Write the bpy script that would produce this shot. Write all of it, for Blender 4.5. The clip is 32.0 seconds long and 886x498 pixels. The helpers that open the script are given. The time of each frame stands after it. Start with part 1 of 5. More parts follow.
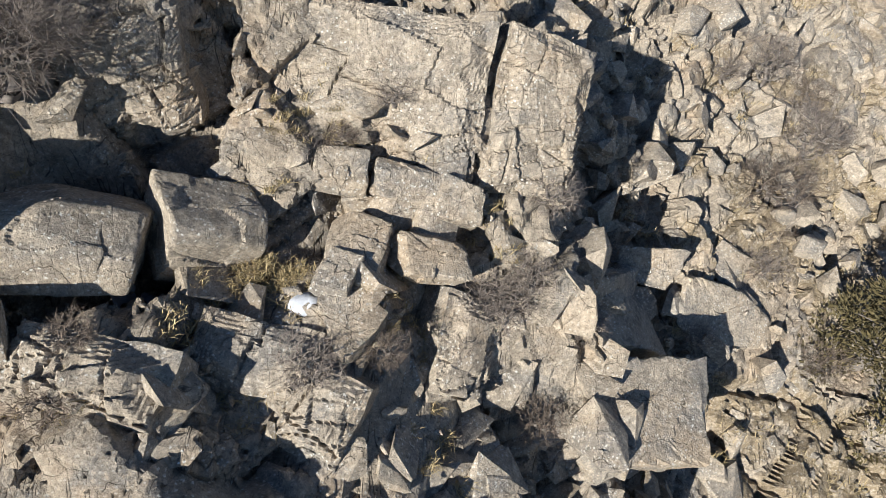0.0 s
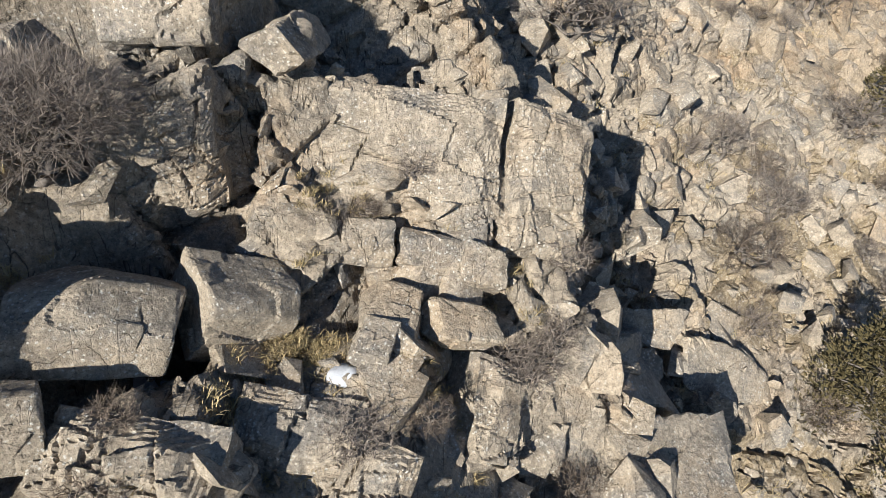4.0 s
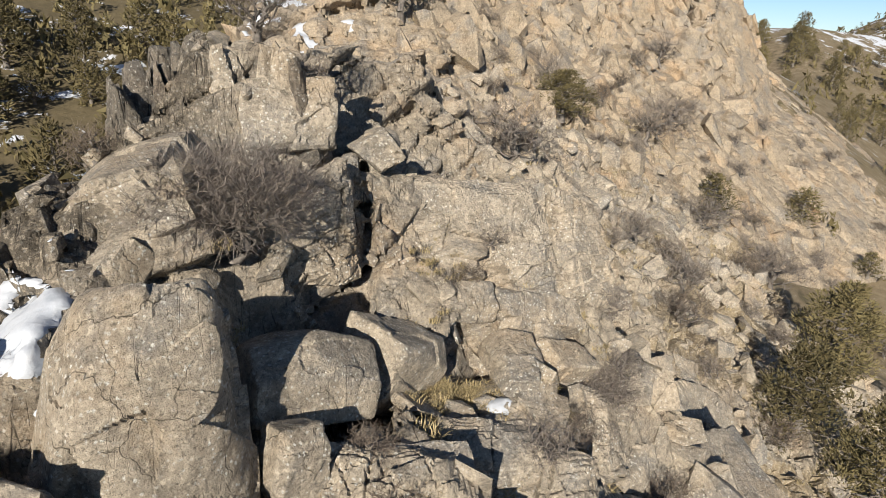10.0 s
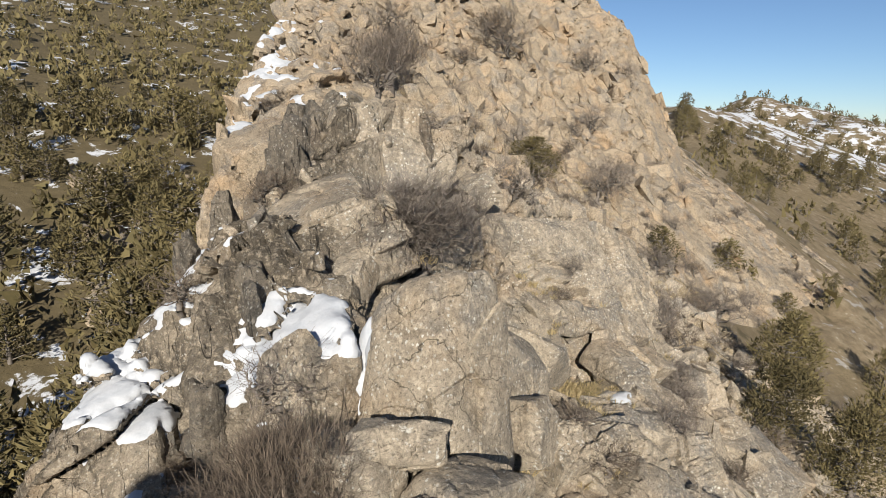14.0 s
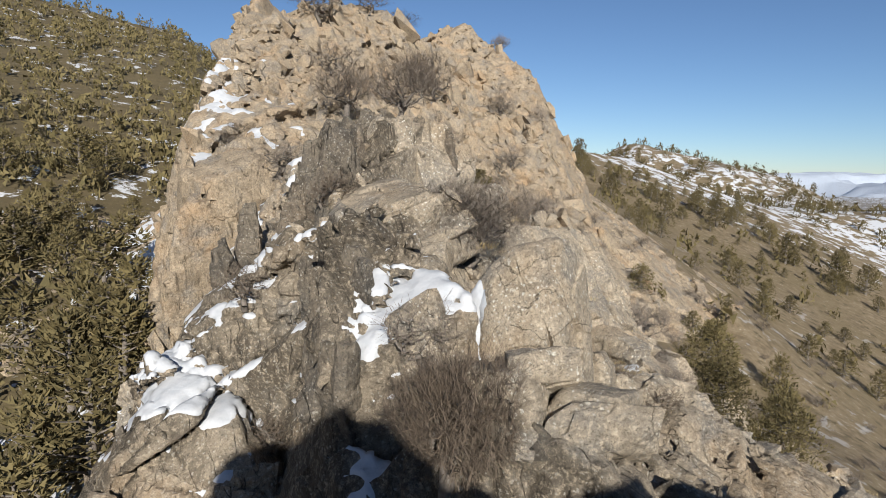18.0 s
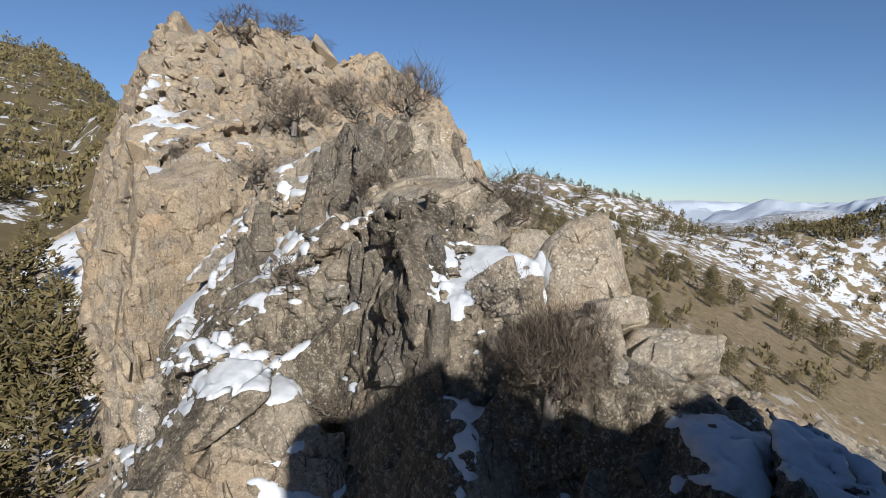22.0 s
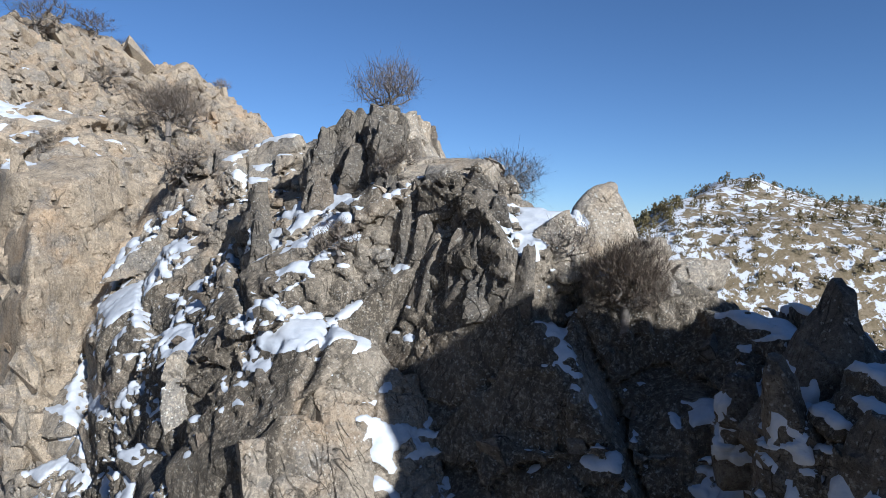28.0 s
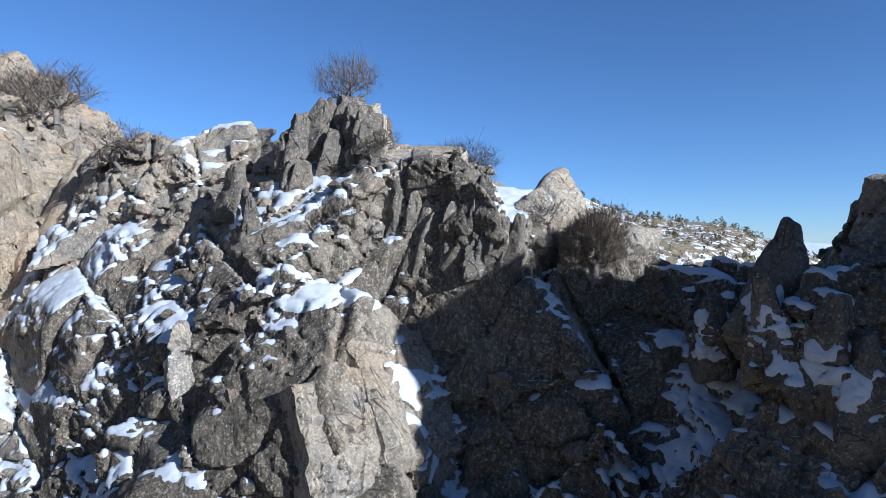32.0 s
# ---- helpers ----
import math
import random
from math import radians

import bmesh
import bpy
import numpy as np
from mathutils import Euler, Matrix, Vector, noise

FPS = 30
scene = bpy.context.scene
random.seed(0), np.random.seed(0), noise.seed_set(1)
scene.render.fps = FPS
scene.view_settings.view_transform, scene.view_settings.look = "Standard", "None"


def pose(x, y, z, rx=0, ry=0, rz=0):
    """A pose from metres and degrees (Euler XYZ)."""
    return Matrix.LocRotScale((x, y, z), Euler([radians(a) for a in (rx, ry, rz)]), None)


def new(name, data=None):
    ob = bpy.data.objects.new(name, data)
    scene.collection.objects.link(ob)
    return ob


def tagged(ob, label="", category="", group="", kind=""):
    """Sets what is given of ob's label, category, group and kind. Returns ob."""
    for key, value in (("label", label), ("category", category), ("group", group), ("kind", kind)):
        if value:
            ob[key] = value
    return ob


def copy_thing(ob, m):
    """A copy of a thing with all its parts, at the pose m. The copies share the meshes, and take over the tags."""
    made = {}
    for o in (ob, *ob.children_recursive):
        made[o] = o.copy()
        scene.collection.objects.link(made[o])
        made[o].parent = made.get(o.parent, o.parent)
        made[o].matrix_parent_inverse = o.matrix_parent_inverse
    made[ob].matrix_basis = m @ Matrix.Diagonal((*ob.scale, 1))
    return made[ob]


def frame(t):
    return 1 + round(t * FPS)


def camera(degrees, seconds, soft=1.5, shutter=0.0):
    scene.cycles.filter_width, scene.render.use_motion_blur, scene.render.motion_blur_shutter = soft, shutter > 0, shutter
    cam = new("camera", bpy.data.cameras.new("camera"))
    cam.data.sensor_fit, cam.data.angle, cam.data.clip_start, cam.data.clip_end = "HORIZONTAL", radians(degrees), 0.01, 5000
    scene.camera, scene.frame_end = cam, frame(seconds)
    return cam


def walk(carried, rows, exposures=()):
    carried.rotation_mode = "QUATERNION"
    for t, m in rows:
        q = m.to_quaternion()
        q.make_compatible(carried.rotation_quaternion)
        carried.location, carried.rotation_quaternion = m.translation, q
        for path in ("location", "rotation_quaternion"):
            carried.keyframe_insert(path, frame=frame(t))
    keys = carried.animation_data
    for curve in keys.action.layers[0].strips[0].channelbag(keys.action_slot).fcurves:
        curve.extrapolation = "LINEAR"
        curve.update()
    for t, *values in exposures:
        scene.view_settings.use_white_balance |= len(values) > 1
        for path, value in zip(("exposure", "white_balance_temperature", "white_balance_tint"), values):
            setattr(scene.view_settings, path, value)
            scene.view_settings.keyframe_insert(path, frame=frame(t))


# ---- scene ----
cam = camera(71.1, 32.0, soft=0.5)
METRES, EYE, TILT, LEAN, TURN = 40.0, 30.0, -42.8, -1.7, 0.0
ROWS = [
    (0.0, 0.0, 0.0, 0.0, 0.0, 0.0, -0.0),
    (0.5, -0.0037, 0.001, -0.0004, 0.1, 0.96, -0.11),
    (1.0, -0.008, 0.0015, -0.0006, 0.2, 2.35, -0.18),
    (1.5, -0.0132, 0.002, -0.0014, -0.33, 3.42, 0.33),
    (2.0, -0.0193, 0.0025, -0.0033, -0.93, 4.45, 0.88),
    (2.5, -0.0253, 0.0019, -0.0058, -1.58, 5.55, 1.49),
    (3.0, -0.0318, 0.0005, -0.0091, -2.34, 6.63, 2.18),
    (3.5, -0.0384, -0.0012, -0.0135, -3.21, 7.75, 2.99),
    (5.5, -0.0694, -0.0036, -0.0307, -6.91, 12.49, 6.5),
    (6.0, -0.0817, -0.0062, -0.035, -7.67, 13.62, 7.21),
    (6.5, -0.0969, -0.0098, -0.0395, -8.58, 14.68, 8.06),
    (7.0, -0.114, -0.0132, -0.0439, -9.55, 15.73, 8.95),
    (7.5, -0.1314, -0.0159, -0.0485, -10.57, 16.74, 9.84),
    (8.0, -0.1489, -0.017, -0.0528, -11.94, 17.69, 11.01),
    (8.5, -0.168, -0.0168, -0.056, -13.44, 18.55, 12.37),
    (9.0, -0.1872, -0.0169, -0.0593, -14.48, 19.47, 13.27),
    (9.5, -0.2055, -0.0167, -0.0622, -15.46, 20.4, 14.04),
    (10.0, -0.2241, -0.0169, -0.0652, -16.58, 21.29, 15.07),
    (10.5, -0.2431, -0.0161, -0.0679, -17.77, 22.17, 16.0),
    (11.0, -0.2623, -0.0151, -0.0695, -18.87, 23.02, 16.91),
    (11.5, -0.2814, -0.0143, -0.071, -19.81, 23.84, 17.66),
    (12.0, -0.3018, -0.0137, -0.0718, -20.69, 24.48, 18.41),
    (12.5, -0.3227, -0.0121, -0.0721, -21.6, 24.97, 19.04),
    (13.0, -0.3445, -0.0104, -0.0724, -22.33, 25.3, 19.69),
    (13.5, -0.3661, -0.0079, -0.0723, -23.11, 25.58, 20.25),
    (15.5, -0.4388, 0.0052, -0.0776, -26.88, 26.34, 23.01),
    (16.0, -0.4528, 0.0076, -0.0796, -28.01, 26.42, 23.77),
    (16.5, -0.4661, 0.0106, -0.0812, -29.16, 26.48, 24.54),
    (17.0, -0.4788, 0.0139, -0.0824, -30.2, 26.59, 25.25),
    (17.5, -0.4906, 0.0176, -0.0835, -31.25, 26.67, 25.95),
    (18.0, -0.5031, 0.0209, -0.0842, -32.32, 26.72, 26.6),
    (18.5, -0.5159, 0.0249, -0.084, -33.44, 26.7, 27.31),
    (19.0, -0.5292, 0.0292, -0.0839, -34.61, 26.63, 28.0),
    (19.5, -0.5431, 0.034, -0.0838, -35.76, 26.54, 28.69),
    (20.0, -0.5569, 0.0391, -0.0832, -36.78, 26.38, 29.25),
    (20.5, -0.5714, 0.0446, -0.0825, -37.93, 26.09, 29.9),
    (21.0, -0.585, 0.0509, -0.0812, -39.15, 25.72, 30.55),
    (21.5, -0.598, 0.058, -0.0791, -40.54, 25.24, 31.24),
    (22.0, -0.6107, 0.0663, -0.0764, -42.09, 24.65, 32.05),
    (22.5, -0.6231, 0.0754, -0.072, -43.67, 24.04, 32.83),
    (23.0, -0.6359, 0.0848, -0.0668, -45.12, 23.47, 33.5),
    (23.5, -0.6486, 0.0944, -0.0614, -46.6, 22.86, 34.15),
    (24.0, -0.6615, 0.1045, -0.0563, -48.37, 22.1, 34.91),
    (24.5, -0.6741, 0.1152, -0.0512, -50.5, 21.09, 35.76),
    (25.0, -0.6871, 0.1261, -0.0462, -52.56, 20.11, 36.54),
    (25.5, -0.7004, 0.1371, -0.041, -54.55, 19.12, 37.22),
    (27.5, -0.7551, 0.1847, -0.0199, -63.4, 14.42, 39.71),
    (28.0, -0.7685, 0.197, -0.0146, -65.58, 13.25, 40.22),
    (28.5, -0.7812, 0.2094, -0.0094, -67.91, 11.93, 40.72),
    (29.0, -0.7933, 0.2218, -0.0041, -70.44, 10.46, 41.2),
    (29.5, -0.805, 0.2346, 0.0009, -73.12, 8.89, 41.62),
    (30.0, -0.8164, 0.2475, 0.0062, -75.72, 7.36, 41.98),
    (30.5, -0.8275, 0.2606, 0.0125, -78.38, 5.76, 42.28),
    (31.0, -0.8384, 0.274, 0.0195, -81.0, 4.19, 42.52),
    (31.5, -0.8489, 0.2877, 0.0272, -83.16, 2.92, 42.69),
    (32.0, -0.8589, 0.3014, 0.0351, -85.33, 1.52, 42.8),
]
EXPOSURES = [(0.0, 1.08, 5950, 10), (7.0, 0.9, 6250, 10), (13.0, 0.65, 6400, 10), (19.0, 0.55, 6150, 10), (25.0, 0.57, 5750, 10), (32.0, 0.92, 5050, 10)]
walk(cam, [(t, pose(0, 0, EYE, TILT, LEAN, TURN) @ pose(METRES * x, METRES * y, METRES * z, 90 + pitch, roll, yaw)) for t, x, y, z, yaw, pitch, roll in ROWS], EXPOSURES)

# ---- light: low winter sun from behind the first half of the flight, clear sky ----
SUN_AZ, SUN_EL = 215.0, 23.5        # bearing clockwise from +y, height above the horizon
world = bpy.data.worlds.new("clear_sky")
scene.world = world
world.use_nodes = True
wn = world.node_tree
sky = wn.nodes.new("ShaderNodeTexSky")
sky.sky_type = "NISHITA"
sky.sun_disc = False
sky.sun_elevation = radians(SUN_EL)
sky.sun_rotation = radians(SUN_AZ)
sky.altitude = 2500.0
sky.air_density, sky.dust_density, sky.ozone_density = 1.0, 0.5, 3.5
wn.nodes["Background"].inputs["Strength"].default_value = 0.06
wn.links.new(sky.outputs[0], wn.nodes["Background"].inputs["Color"])
sun_data = bpy.data.lights.new("sun", "SUN")
sun_data.energy, sun_data.angle, sun_data.color = 5.0, radians(0.53), (1.0, 0.93, 0.82)
sun = new("sun", sun_data)
to_sun = Vector((math.sin(radians(SUN_AZ)) * math.cos(radians(SUN_EL)), math.cos(radians(SUN_AZ)) * math.cos(radians(SUN_EL)), math.sin(radians(SUN_EL))))
sun.matrix_world = Matrix.Translation((-60, -60, 80)) @ to_sun.to_track_quat("Z", "Y").to_matrix().to_4x4()

# ---- materials ----
def material(name, rough=0.9):
    m = bpy.data.materials.new(name)
    m.use_nodes = True
    b = m.node_tree.nodes["Principled BSDF"]
    b.inputs["Roughness"].default_value = rough
    b.inputs["Specular IOR Level"].default_value = 0.25
    return m, m.node_tree, b


def link(tree, a, b):
    tree.links.new(a, b)


def coords(tree, obj=False):
    """World-sized coordinates of the surface."""
    if obj:
        return tree.nodes.new("ShaderNodeTexCoord").outputs["Object"]
    return tree.nodes.new("ShaderNodeNewGeometry").outputs["Position"]


def tex(tree, kind, vec, scale, detail=6.0, rough=0.6, dist=0.0, stretch=None):
    if stretch:
        mp = tree.nodes.new("ShaderNodeMapping")
        mp.inputs["Rotation"].default_value = stretch[0]
        mp.inputs["Scale"].default_value = stretch[1]
        link(tree, vec, mp.inputs["Vector"])
        vec = mp.outputs[0]
    if kind == "noise":
        n = tree.nodes.new("ShaderNodeTexNoise")
        n.inputs["Detail"].default_value, n.inputs["Roughness"].default_value, n.inputs["Distortion"].default_value = detail, rough, dist
    else:
        n = tree.nodes.new("ShaderNodeTexVoronoi")
        n.feature = kind
    n.inputs["Scale"].default_value = scale
    link(tree, vec, n.inputs["Vector"])
    return n.outputs["Distance"] if kind != "noise" else n.outputs["Fac"]


def ramp(tree, fac, stops):
    r = tree.nodes.new("ShaderNodeValToRGB")
    el = r.color_ramp.elements
    while len(el) < len(stops):
        el.new(0.5)
    for e, (p, c) in zip(el, stops):
        e.position = p
        e.color = (*c, 1) if isinstance(c, tuple) else (c, c, c, 1)
    link(tree, fac, r.inputs[0])
    return r.outputs[0]


def mix(tree, fac, a, b, mode="MIX"):
    n = tree.nodes.new("ShaderNodeMix")
    n.data_type, n.blend_type = "RGBA", mode
    for sock, v in ((n.inputs["Factor"], fac), (n.inputs["A"], a), (n.inputs["B"], b)):
        if isinstance(v, (int, float)):
            sock.default_value = v
        elif isinstance(v, tuple):
            sock.default_value = (*v, 1)
        else:
            link(tree, v, sock)
    return n.outputs["Result"]


def bump(tree, b, height, strength=0.5, distance=0.05, below=None):
    n = tree.nodes.new("ShaderNodeBump")
    n.inputs["Strength"].default_value, n.inputs["Distance"].default_value = strength, distance
    link(tree, height, n.inputs["Height"])
    if below is not None:
        link(tree, below, n.inputs["Normal"])
    link(tree, n.outputs[0], b.inputs["Normal"])
    return n.outputs[0]


def attribute(tree, name):
    a = tree.nodes.new("ShaderNodeAttribute")
    a.attribute_name = name
    return a.outputs["Fac"]


def wobble(tree, p, scale, amount):
    """Coordinates pushed about by noise, so that cracks don't run straight."""
    n = tree.nodes.new("ShaderNodeTexNoise")
    n.inputs["Scale"].default_value, n.inputs["Detail"].default_value = scale, 4
    link(tree, p, n.inputs["Vector"])
    v = tree.nodes.new("ShaderNodeVectorMath")
    v.operation = "MULTIPLY_ADD"
    v.inputs[1].default_value = (amount, amount, amount)
    link(tree, n.outputs["Color"], v.inputs[0])
    link(tree, p, v.inputs[2])
    return v.outputs[0]


def rock_material(name, light, dark, ochre, streak=0.35, lichen=0.5, tone=False, crease=1.0):
    m, t, b = material(name, 0.92)
    p = coords(t)
    big = tex(t, "noise", p, 0.3, 5, 0.6, 0.4)
    mid = tex(t, "noise", p, 1.4, 8, 0.62, 0.2)
    fine = tex(t, "noise", p, 16.0, 6, 0.7)
    col = ramp(t, mid, [(0.32, dark), (0.48, tuple((l * 2 + d) / 3 for l, d in zip(light, dark))), (0.66, light)])
    col = mix(t, ramp(t, big, [(0.5, 0.0), (0.68, 0.75)]), col, ochre)
    grey = tuple(sum(dark) / 3 * k for k in (1.28, 1.24, 1.15))
    col = mix(t, ramp(t, tex(t, "noise", p, 0.55, 7, 0.62, 0.3), [(0.5, 0.0), (0.62, 0.65)]), col, grey)
    stain = tex(t, "noise", p, 1.6, 6, 0.65, 0.6, ((0.5, 0.35, 0.6), (1.0, 1.0, 3.2)))
    col = mix(t, ramp(t, stain, [(0.55, 0.0), (0.68, streak)]), col, tuple(c * 0.55 for c in dark))
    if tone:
        # tone: ribbed dark rock, and the shade painted on north-west faces
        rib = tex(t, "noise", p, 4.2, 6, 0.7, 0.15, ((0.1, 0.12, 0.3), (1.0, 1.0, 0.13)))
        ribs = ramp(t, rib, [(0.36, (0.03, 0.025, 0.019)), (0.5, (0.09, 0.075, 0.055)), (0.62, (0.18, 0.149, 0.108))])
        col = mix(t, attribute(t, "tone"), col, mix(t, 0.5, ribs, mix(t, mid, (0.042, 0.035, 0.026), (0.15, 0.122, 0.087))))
        earth = mix(t, mid, (0.13, 0.10, 0.06), (0.32, 0.25, 0.155))
        col = mix(t, ramp(t, mix(t, 0.35, attribute(t, "soil"), tex(t, "noise", p, 3.0, 6, 0.7)), [(0.42, 0.0), (0.55, 1.0)]), col, earth)
    blot = tex(t, "noise", p, 0.9, 5, 0.65)
    near = ramp(t, blot, [(0.44, 0.15), (0.58, lichen)])
    crust = ramp(t, tex(t, "noise", p, 5.0, 8, 0.72, 0.3), [(0.60, 0.0), (0.635, 1.0)])
    col = mix(t, mix(t, 1.0, crust, near, "MULTIPLY"), col, (0.58, 0.555, 0.48))
    specks = ramp(t, tex(t, "F1", wobble(t, p, 16.0, 0.09), 8.5), [(0.17, 1.0), (0.27, 0.0)])
    col = mix(t, mix(t, 1.0, specks, near, "MULTIPLY"), col, (0.66, 0.64, 0.57))
    mottle = tex(t, "noise", p, 7.5, 9, 0.78, 0.2)
    col = mix(t, ramp(t, mottle, [(0.35, 0.65), (0.46, 0.0)]), col, tuple(c * 0.62 for c in dark))
    col = mix(t, ramp(t, mottle, [(0.51, 0.0), (0.62, 0.75)]), col, tuple(min(1, c * 1.42) for c in light))
    pits = ramp(t, fine, [(0.36, 0.7), (0.44, 0.0)])
    col = mix(t, pits, col, tuple(c * 0.4 for c in dark))
    wide = ramp(t, tex(t, "DISTANCE_TO_EDGE", wobble(t, p, 1.3, 0.9), 0.75), [(0.0, 0.75), (0.007, 0.0)])
    wide = mix(t, 1.0, wide, ramp(t, big, [(0.45, 0.0), (0.53, 1.0)]), "MULTIPLY")
    thin = ramp(t, tex(t, "DISTANCE_TO_EDGE", wobble(t, p, 2.6, 0.9), 1.3), [(0.0, 0.5), (0.008, 0.0)])
    thin = mix(t, 1.0, thin, ramp(t, blot, [(0.36, 1.0), (0.42, 0.0)]), "MULTIPLY")
    cracks = mix(t, 1.0, wide, thin, "LIGHTEN")
    # long creases along the two steep joint sets and the bedding
    for turned, scaled, sc, keep in (((0.2, 0.3, 0.25), (1.0, 0.13, 0.1), 1.9, 0.95), ((0.15, -0.25, 1.45), (1.0, 0.12, 0.14), 1.5, 0.85), ((0.5, 1.2, 0.2), (1.0, 0.12, 0.1), 2.2, 0.9)):
        n = tex(t, "noise", p, sc, 2, 0.45, 0.0, (turned, scaled))
        line = ramp(t, n, [(0.492, 0.0), (0.5, keep * crease), (0.508, 0.0)])
        gate = ramp(t, tex(t, "noise", p, sc * 0.8, 4, 0.6), [(0.49, 0.0), (0.58, 1.0)])
        cracks = mix(t, 1.0, cracks, mix(t, 1.0, line, gate, "MULTIPLY"), "LIGHTEN")
    col = mix(t, cracks, col, tuple(c * 0.22 for c in dark))
    grit = tex(t, "noise", p, 55.0, 4, 0.75)
    col = mix(t, ramp(t, grit, [(0.34, 0.5), (0.46, 0.0)]), col, tuple(c * 0.5 for c in dark))
    col = mix(t, ramp(t, grit, [(0.55, 0.0), (0.68, 0.35)]), col, tuple(min(1, c * 1.5) for c in light))
    link(t, col, b.inputs["Base Color"])
    g = bump(t, b, mid, 0.7, 0.2)
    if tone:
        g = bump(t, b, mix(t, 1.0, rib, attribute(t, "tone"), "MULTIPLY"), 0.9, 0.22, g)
    g = bump(t, b, stain, 0.35, 0.08, g)
    g = bump(t, b, mottle, 0.8, 0.06, g)
    g = bump(t, b, fine, 1.0, 0.04, g)
    n = t.nodes.new("ShaderNodeInvert")
    link(t, cracks, n.inputs["Color"])
    bump(t, b, n.outputs[0], 0.8, 0.06, g)
    return m


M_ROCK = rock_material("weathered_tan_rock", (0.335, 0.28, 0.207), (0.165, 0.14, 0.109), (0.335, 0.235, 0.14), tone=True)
M_BLOCK = rock_material("pale_tan_block", (0.395, 0.332, 0.248), (0.165, 0.14, 0.107), (0.36, 0.265, 0.165), 0.35, 0.9, crease=0.2)
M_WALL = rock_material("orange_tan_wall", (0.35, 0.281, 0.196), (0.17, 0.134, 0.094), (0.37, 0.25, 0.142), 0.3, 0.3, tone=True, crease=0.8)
M_GREY = rock_material("dark_grey_layered_rock", (0.185, 0.156, 0.119), (0.068, 0.06, 0.049), (0.25, 0.185, 0.125), 0.5, 0.5)


def ground_material():
    m, t, b = material("dry_grass_and_scree", 0.95)
    p = coords(t)
    big = tex(t, "noise", p, 0.05, 6, 0.6, 0.5)
    mid = tex(t, "noise", p, 0.7, 7, 0.65)
    fine = tex(t, "noise", p, 6.0, 6, 0.7)
    col = ramp(t, mid, [(0.3, (0.11, 0.083, 0.05)), (0.5, (0.205, 0.155, 0.095)), (0.7, (0.29, 0.232, 0.152))])
    col = mix(t, ramp(t, big, [(0.42, 0.0), (0.6, 0.7)]), col, (0.17, 0.13, 0.07))
    brush = ramp(t, tex(t, "F1", wobble(t, p, 1.2, 0.7), 0.42), [(0.2, 0.85), (0.36, 0.0)])
    col = mix(t, mix(t, 1.0, brush, ramp(t, mid, [(0.42, 1.0), (0.54, 0.0)]), "MULTIPLY"), col, (0.085, 0.07, 0.037))
    stones = tex(t, "F1", p, 1.6)
    col = mix(t, mix(t, 1.0, ramp(t, stones, [(0.16, 0.9), (0.26, 0.0)]), ramp(t, mid, [(0.45, 0.0), (0.6, 1.0)]), "MULTIPLY"), col, (0.4, 0.35, 0.27))
    col = mix(t, ramp(t, fine, [(0.35, 0.5), (0.6, 0.0)]), col, (0.09, 0.075, 0.045))
    col = mix(t, attribute(t, "litter"), col, mix(t, mid, (0.05, 0.042, 0.022), (0.15, 0.115, 0.06)))
    snow = attribute(t, "snow")
    broken = mix(t, 1.0, snow, ramp(t, tex(t, "noise", p, 0.19, 9, 0.7, 0.4), [(0.36, 0.0), (0.5, 0.5), (0.64, 1.0)]), "ADD")
    smask = mix(t, 1.0, ramp(t, broken, [(0.86, 0.0), (0.95, 1.0)]), ramp(t, snow, [(0.02, 0.0), (0.12, 1.0)]), "MULTIPLY")
    col = mix(t, smask, col, (0.55, 0.565, 0.59))
    # haze painted into the colour: distant ground fades to pale blue
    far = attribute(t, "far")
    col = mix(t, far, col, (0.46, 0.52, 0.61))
    link(t, col, b.inputs["Base Color"])
    g = bump(t, b, mid, 0.6, 0.35)
    bump(t, b, fine, 0.5, 0.08, g)
    return m


def snow_material():
    m, t, b = material("old_snow", 0.6)
    p = coords(t)
    n = tex(t, "noise", p, 3.0, 6, 0.6)
    col = ramp(t, n, [(0.3, (0.39, 0.41, 0.435)), (0.6, (0.49, 0.5, 0.515))])
    col = mix(t, ramp(t, tex(t, "noise", p, 11.0, 6, 0.75), [(0.62, 0.0), (0.76, 0.5)]), col, (0.34, 0.29, 0.22))
    link(t, col, b.inputs["Base Color"])
    b.inputs["Subsurface Weight"].default_value = 0.0
    g = bump(t, b, n, 0.4, 0.08)
    bump(t, b, tex(t, "noise", p, 22.0, 5, 0.7), 0.3, 0.015, g)
    return m


def bark_material(name, a, c):
    m, t, b = material(name, 0.9)
    n = tex(t, "noise", coords(t), 9.0, 5, 0.7)
    link(t, ramp(t, n, [(0.35, a), (0.65, c)]), b.inputs["Base Color"])
    return m


def foliage_material(name, a, c):
    m, t, b = material(name, 0.8)
    info = t.nodes.new("ShaderNodeObjectInfo")
    geo = t.nodes.new("ShaderNodeNewGeometry")
    n = tex(t, "noise", coords(t), 2.5, 4, 0.6)
    col = mix(t, n, a, c)
    col = mix(t, ramp(t, geo.outputs["Random Per Island"], [(0.0, 0.0), (1.0, 0.55)]), col, tuple(v * 1.35 for v in c))
    hue = t.nodes.new("ShaderNodeHueSaturation")
    link(t, ramp(t, info.outputs["Random"], [(0.0, 0.75), (1.0, 1.3)]), hue.inputs["Value"])
    link(t, col, hue.inputs["Color"])
    link(t, hue.outputs[0], b.inputs["Base Color"])
    return m


